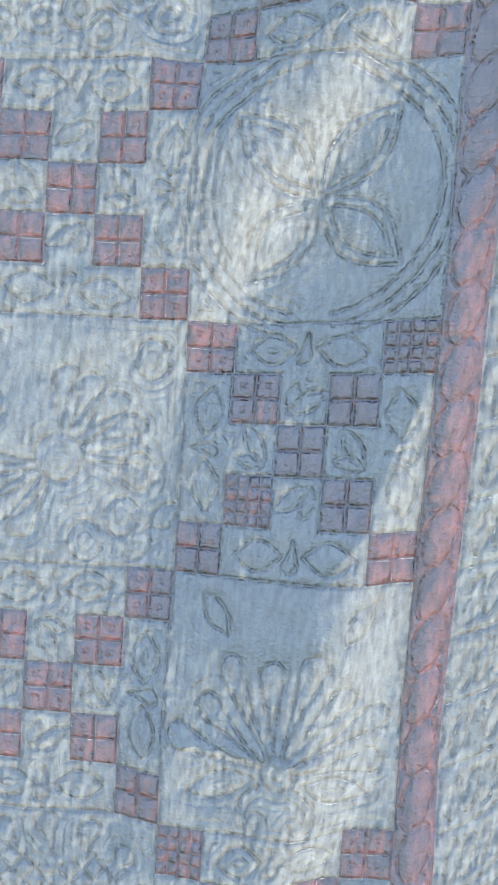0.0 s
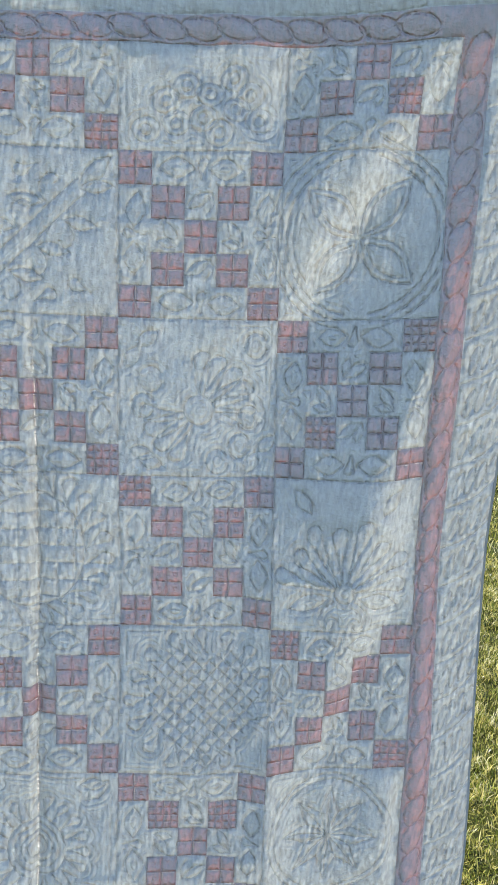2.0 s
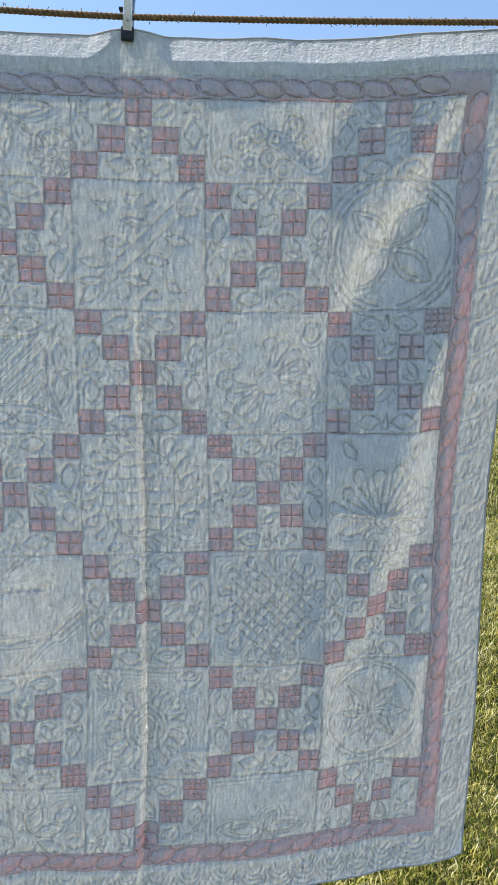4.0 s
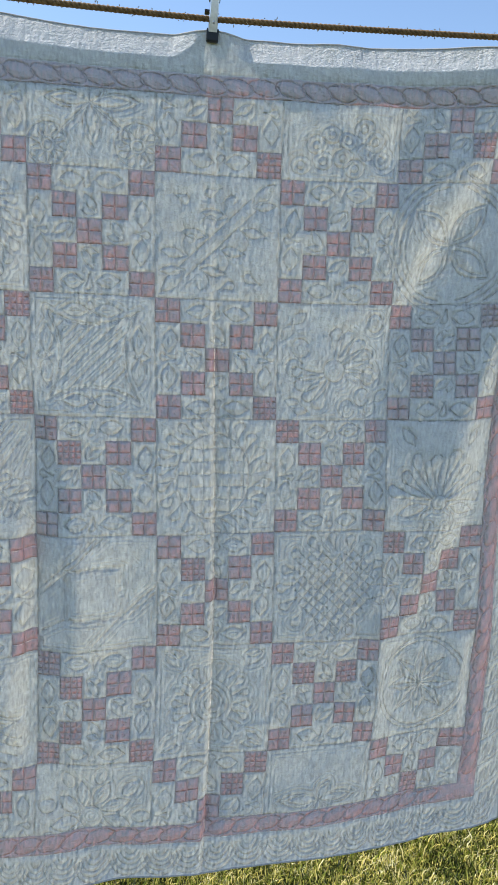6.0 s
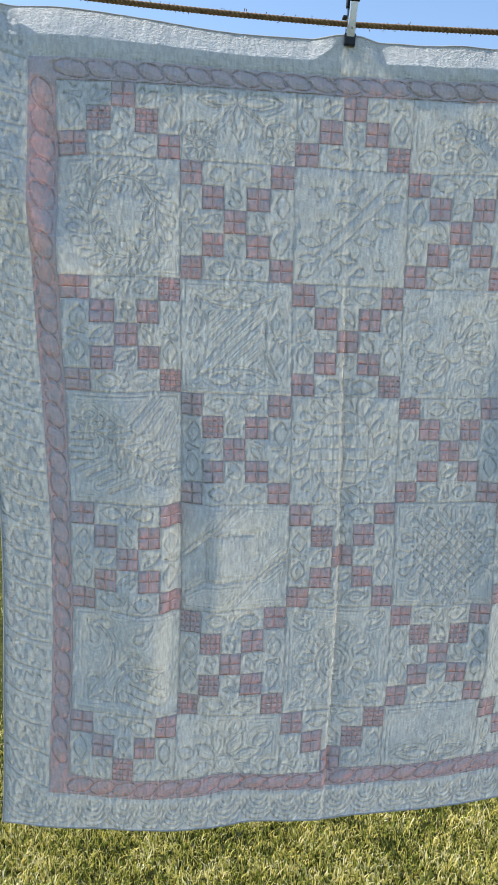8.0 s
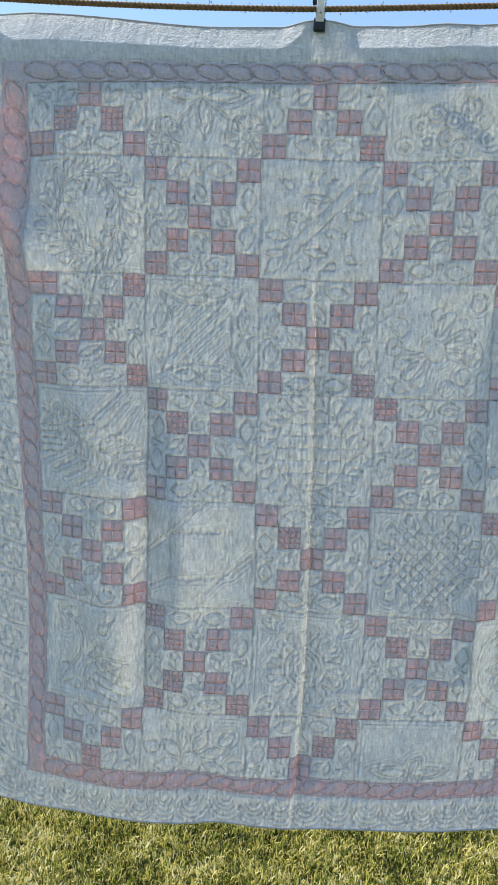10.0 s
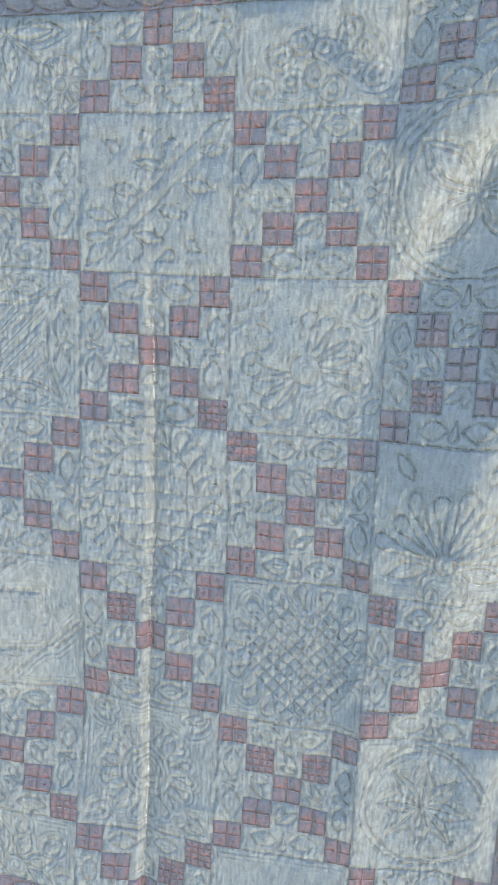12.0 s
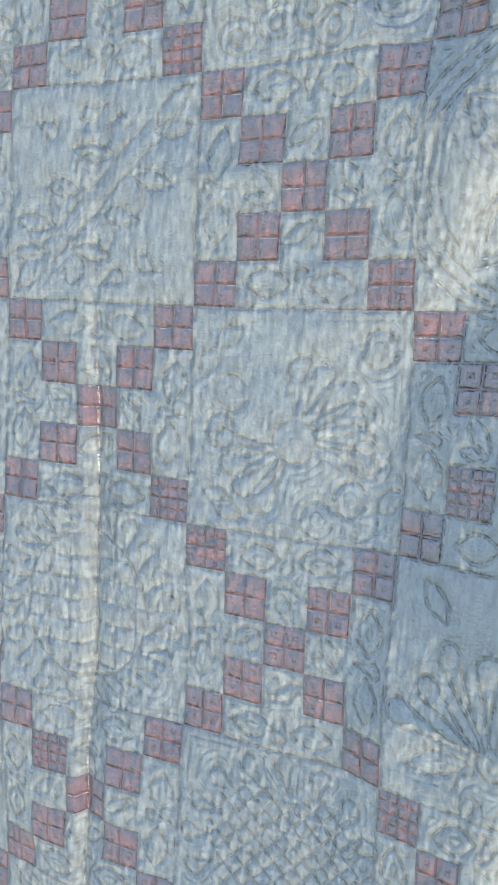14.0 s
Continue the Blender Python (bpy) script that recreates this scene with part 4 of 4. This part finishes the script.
def make_peg(x, y, z, lean, label):
    peg = new("clothes_peg")
    for s, near in ((-1, "front_arm"), (1, "back_arm")):
        bm = bmesh.new()
        strip_arm(bm, 0.004 * s, 0.016 * s, 0.022 * s, 0.0125, 0.0, 0.05, 0.128, 0.0016 * (1 if s < 0 else -1))
        bmesh.ops.recalc_face_normals(bm, faces=bm.faces)
        part(near, bm, STEEL, peg, "bowed pressed-steel arm")
        bm = box(bmesh.new(), -0.0138, 0.004 * s - 0.0055, -0.004, 0.0138, 0.004 * s + 0.0055, 0.026, 0.0035)
        part("jaw_pad", bm, RUBBER, peg, "black rubber jaw pad")
        bm = box(bmesh.new(), -0.0128, 0.020 * s - 0.0055, 0.092, 0.0128, 0.020 * s + 0.0055, 0.133, 0.004)
        part("grip", bm, RUBBER, peg, "black rubber grip")
    bm = bmesh.new()
    bmesh.ops.create_uvsphere(bm, u_segments=12, v_segments=8, radius=0.0032, matrix=Matrix.Translation((0.001, -0.0125, 0.036)))
    part("rivet", bm, STEEL, peg, "small domed steel rivet")
    bm = box(bmesh.new(), -0.021, -0.004, 0.060, -0.010, 0.012, 0.066, 0.001)
    part("spring_tab", bm, RUBBER, peg, "dark spring tab")
    coil = [Vector((-0.011 + 0.022 * k / 60, 0.004 * math.cos(k * 0.9), 0.060 + 0.004 * math.sin(k * 0.9))) for k in range(61)]
    v, f = tube(coil, 0.0009, 6)
    mesh_part("spring", v, f, STEEL, peg)
    peg.matrix_world = pose(x, y, z, 0, lean, 0) @ Matrix.Diagonal((0.84, 1.0, 0.82, 1))
    tagged(peg, label, "clothes peg", group="pegs on the line")
    return peg


def pin(c, lean, label):
    p = QUILT[0, round((c - C0) * N)]
    make_peg(float(p[0]), float(p[1]), float(p[2]) - 0.018, lean, label)


pin(4.55, 3, "steel clothes peg with black rubber grips on the rope")
pin(19.6, -2, "steel clothes peg with black rubber grips at the quilt corner")
pin(-9.6, 2, "steel clothes peg with black rubber grips at the quilt corner")


# ---- distance: trees, parked car, table ----
BARK = plain("bark", (0.09, 0.07, 0.05), 0.9, 0, 0.4, 12, 0.8)
LEAVES = plain("tree_leaves", (0.035, 0.055, 0.018), 0.6, 0, 0.5, 3, 0.1)
CARPAINT = plain("white_car_paint", (0.78, 0.79, 0.80), 0.25, 0, 0.03, 8, 0.0)
GLASS = plain("dark_glass", (0.02, 0.025, 0.03), 0.08, 0, 0.1, 5, 0.0)
TYRE = plain("tyre_rubber", (0.02, 0.02, 0.02), 0.8)
YELLOW = plain("yellow_plastic", (0.75, 0.55, 0.04), 0.4)
FENCE = plain("weathered_paint", (0.42, 0.45, 0.47), 0.7)
TABLE = plain("white_plastic", (0.75, 0.75, 0.73), 0.5)


def make_tree(x, y, height, spread, seed):
    rng = random.Random(seed)
    npr = np.random.default_rng(seed)
    tree = new("tree")
    verts, faces = [], []

    def limb(points, radii):
        v, f = tube(points, radii, 8)
        o = len(verts)
        verts.extend(v)
        faces.extend(tuple(k + o for k in q) for q in f)

    limb([(0, 0, -0.1), (0.1, 0.05, height * 0.2), (0.0, 0.1, height * 0.45), (0.15, 0, height * 0.75)], [0.42, 0.32, 0.24, 0.08])
    tips = []
    for k in range(11):
        a = k * 2.4 + rng.uniform(-0.3, 0.3)
        z = height * rng.uniform(0.2, 0.6)
        d = spread * rng.uniform(0.5, 0.85)
        tip = Vector((math.cos(a) * d, math.sin(a) * d, z + height * rng.uniform(0.05, 0.28)))
        limb([(0, 0, z), tip * 0.5 + Vector((0, 0, z * 0.4)), tip], [0.13, 0.08, 0.03])
        tips.append(tip)
    mesh_part("trunk", verts, faces, BARK, tree, "rough brown trunk and limbs")
    n = 7000
    cents = []
    for k in range(46):
        t = rng.choice(tips)
        cents.append((t.x * rng.uniform(0.2, 1.15), t.y * rng.uniform(0.2, 1.15), rng.uniform(height * 0.22, height * 0.95)))
    cents = np.array(cents)
    pick = npr.integers(0, len(cents), n)
    g = npr.normal(0, 1, (n, 3))
    g /= np.linalg.norm(g, axis=1, keepdims=True)
    pos = cents[pick] + g * (npr.uniform(0.4, 1, n)[:, None] ** 0.5) * np.array([1.25, 1.25, 0.9]) * spread / 4
    pos[:, 2] = np.maximum(pos[:, 2], height * 0.17 + npr.uniform(0, 0.5, n))
    a, b = npr.normal(0, 1, (n, 3)), npr.normal(0, 1, (n, 3))
    a /= np.linalg.norm(a, axis=1, keepdims=True)
    b /= np.linalg.norm(b, axis=1, keepdims=True)
    s = npr.uniform(0.12, 0.3, n)[:, None]
    V = np.stack([pos - a * s, pos + b * s * 0.5, pos + a * s, pos - b * s * 0.5], 1).reshape(-1, 3)
    T = np.arange(n * 4).reshape(n, 4)
    crown = big_mesh("crown", V, T, LEAVES)
    crown.parent = tree
    tagged(crown, "dense dark green leaf crown")
    tree.location = (x, y, float(rise(x, y)))
    tagged(tree, "broad dark green deciduous tree beyond the lawn", "tree", group="trees beyond the lawn")


for k, (x, y, hh, sp) in enumerate(((-16, 66, 14, 6), (-4, 70, 15, 6.5), (6, 64, 15, 6), (12.5, 58, 15, 6), (17.5, 60, 16, 6), (23, 62, 16, 6.5), (31, 70, 16, 7), (19, 74, 19, 8), (10, 76, 18, 8), (27, 78, 19, 8))):
    make_tree(x, y, hh, sp, 20 + k)


def make_hedge(x0, x1, y, height):
    rng = np.random.default_rng(77)
    n = 24000
    x = rng.uniform(x0, x1, n)
    top = height * (0.75 + 0.25 * np.sin(x * 0.9) * np.sin(x * 0.37 + 1))
    pos = np.stack([x, y + rng.normal(0, 0.9, n), rise(x, np.full(n, y)) + top * rng.uniform(0, 1, n) ** 0.8], 1)
    a, b = rng.normal(0, 1, (n, 3)), rng.normal(0, 1, (n, 3))
    a /= np.linalg.norm(a, axis=1, keepdims=True)
    b /= np.linalg.norm(b, axis=1, keepdims=True)
    s = rng.uniform(0.2, 0.42, n)[:, None]
    V = np.stack([pos - a * s, pos + b * s * 0.6, pos + a * s, pos - b * s * 0.6], 1).reshape(-1, 3)
    tagged(big_mesh("hedge", V, np.arange(n * 4).reshape(n, 4), LEAVES), "dense dark green hedge behind the trees", "hedge", kind="stuff")


make_hedge(-30, 48, 82, 10.0)


def make_car(x, y, turn):
    car = new("car")
    bm = bmesh.new()
    side = [(-2.2, 0.35), (-2.25, 0.75), (-2.0, 0.95), (-1.3, 1.0), (-0.7, 1.42), (0.2, 1.5), (1.2, 1.45), (1.9, 1.05), (2.2, 0.95), (2.25, 0.4)]
    rings_ = []
    for yy, q in ((-0.85, 0.97), (-0.78, 1.0), (0.78, 1.0), (0.85, 0.97)):
        rings_.append([bm.verts.new((a * (q if abs(yy) > 0.8 else 1), yy, 0.35 + (b - 0.35) * q)) for a, b in side])
    for a, b in zip(rings_[:-1], rings_[1:]):
        for k in range(len(side)):
            l = (k + 1) % len(side)
            bm.faces.new((a[k], a[l], b[l], b[k]))
    bm.faces.new(rings_[0]), bm.faces.new(rings_[-1][::-1])
    bmesh.ops.recalc_face_normals(bm, faces=bm.faces)
    part("body", bm, CARPAINT, car, "glossy white car body")
    for yy in (-0.862, 0.862):
        for pts in ([(-1.1, 1.03), (-0.62, 1.36), (0.15, 1.42), (0.15, 1.03)], [(0.25, 1.03), (0.25, 1.42), (1.1, 1.37), (1.65, 1.03)]):
            bm = bmesh.new()
            f = bm.faces.new([bm.verts.new((a, yy, b)) for a, b in pts])
            e = bmesh.ops.extrude_face_region(bm, geom=[f])["geom"]
            for v in e:
                if isinstance(v, bmesh.types.BMVert):
                    v.co.y -= 0.02 * (1 if yy > 0 else -1)
            part("window", bm, GLASS, car, "dark side window")
    for wx in (-1.4, 1.4):
        for wy in (-0.78, 0.78):
            bm = bmesh.new()
            bmesh.ops.create_cone(bm, segments=24, radius1=0.33, radius2=0.33, depth=0.2, cap_ends=True, matrix=Matrix.Translation((wx, wy, 0.33)) @ Matrix.Rotation(math.pi / 2, 4, "X"))
            wheel = part("wheel", bm, TYRE, car, "black tyre")
            bm = bmesh.new()
            bmesh.ops.create_cone(bm, segments=20, radius1=0.2, radius2=0.2, depth=0.216, cap_ends=True, matrix=Matrix.Translation((wx, wy, 0.33)) @ Matrix.Rotation(math.pi / 2, 4, "X"))
            part("rim", bm, STEEL, wheel, "silver rim")
    car.matrix_world = pose(x, y, float(rise(x, y)), 0, 0, turn)
    tagged(car, "white parked car under trees beyond the lawn", "car", group="parked cars")


make_car(12.6, 50, 4)
make_car(20.5, 51, -3)


def make_fence(x0, x1, y):
    fence = new("rail_fence")
    for z in (0.83, 1.58):
        part("rail", box(bmesh.new(), x0, -0.02, z - 0.045, x1, 0.02, z + 0.045, 0.008), FENCE, fence, "white painted rail")
    k = x0
    while k <= x1 + 0.01:
        part("post", box(bmesh.new(), k - 0.06, 0.021, -0.1, k + 0.06, 0.141, 1.72, 0.01), FENCE, fence, "white painted post")
        k += 2.4
    fence.location = (0, y, float(rise(0, y)))
    tagged(fence, "white two-rail fence at the edge of the lawn", "fence")


make_fence(-9.6, 31.2, 44)


def make_bin(x, y):
    tub = new("garden_bin")
    bm = bmesh.new()
    bmesh.ops.create_cone(bm, segments=20, radius1=0.17, radius2=0.24, depth=0.9, cap_ends=True, matrix=Matrix.Translation((0, 0, 0.45)))
    part("bin_body", bm, TABLE, tub, "white tapered plastic body")
    bm = bmesh.new()
    bmesh.ops.create_cone(bm, segments=20, radius1=0.26, radius2=0.23, depth=0.1, cap_ends=True, matrix=Matrix.Translation((0, 0, 0.951)))
    part("lid", bm, YELLOW, tub, "yellow lid")
    tub.location = (x, y, float(rise(x, y)))
    tagged(tub, "white tapered bin with a yellow lid by the fence", "bin")


make_bin(10.1, 43.2)
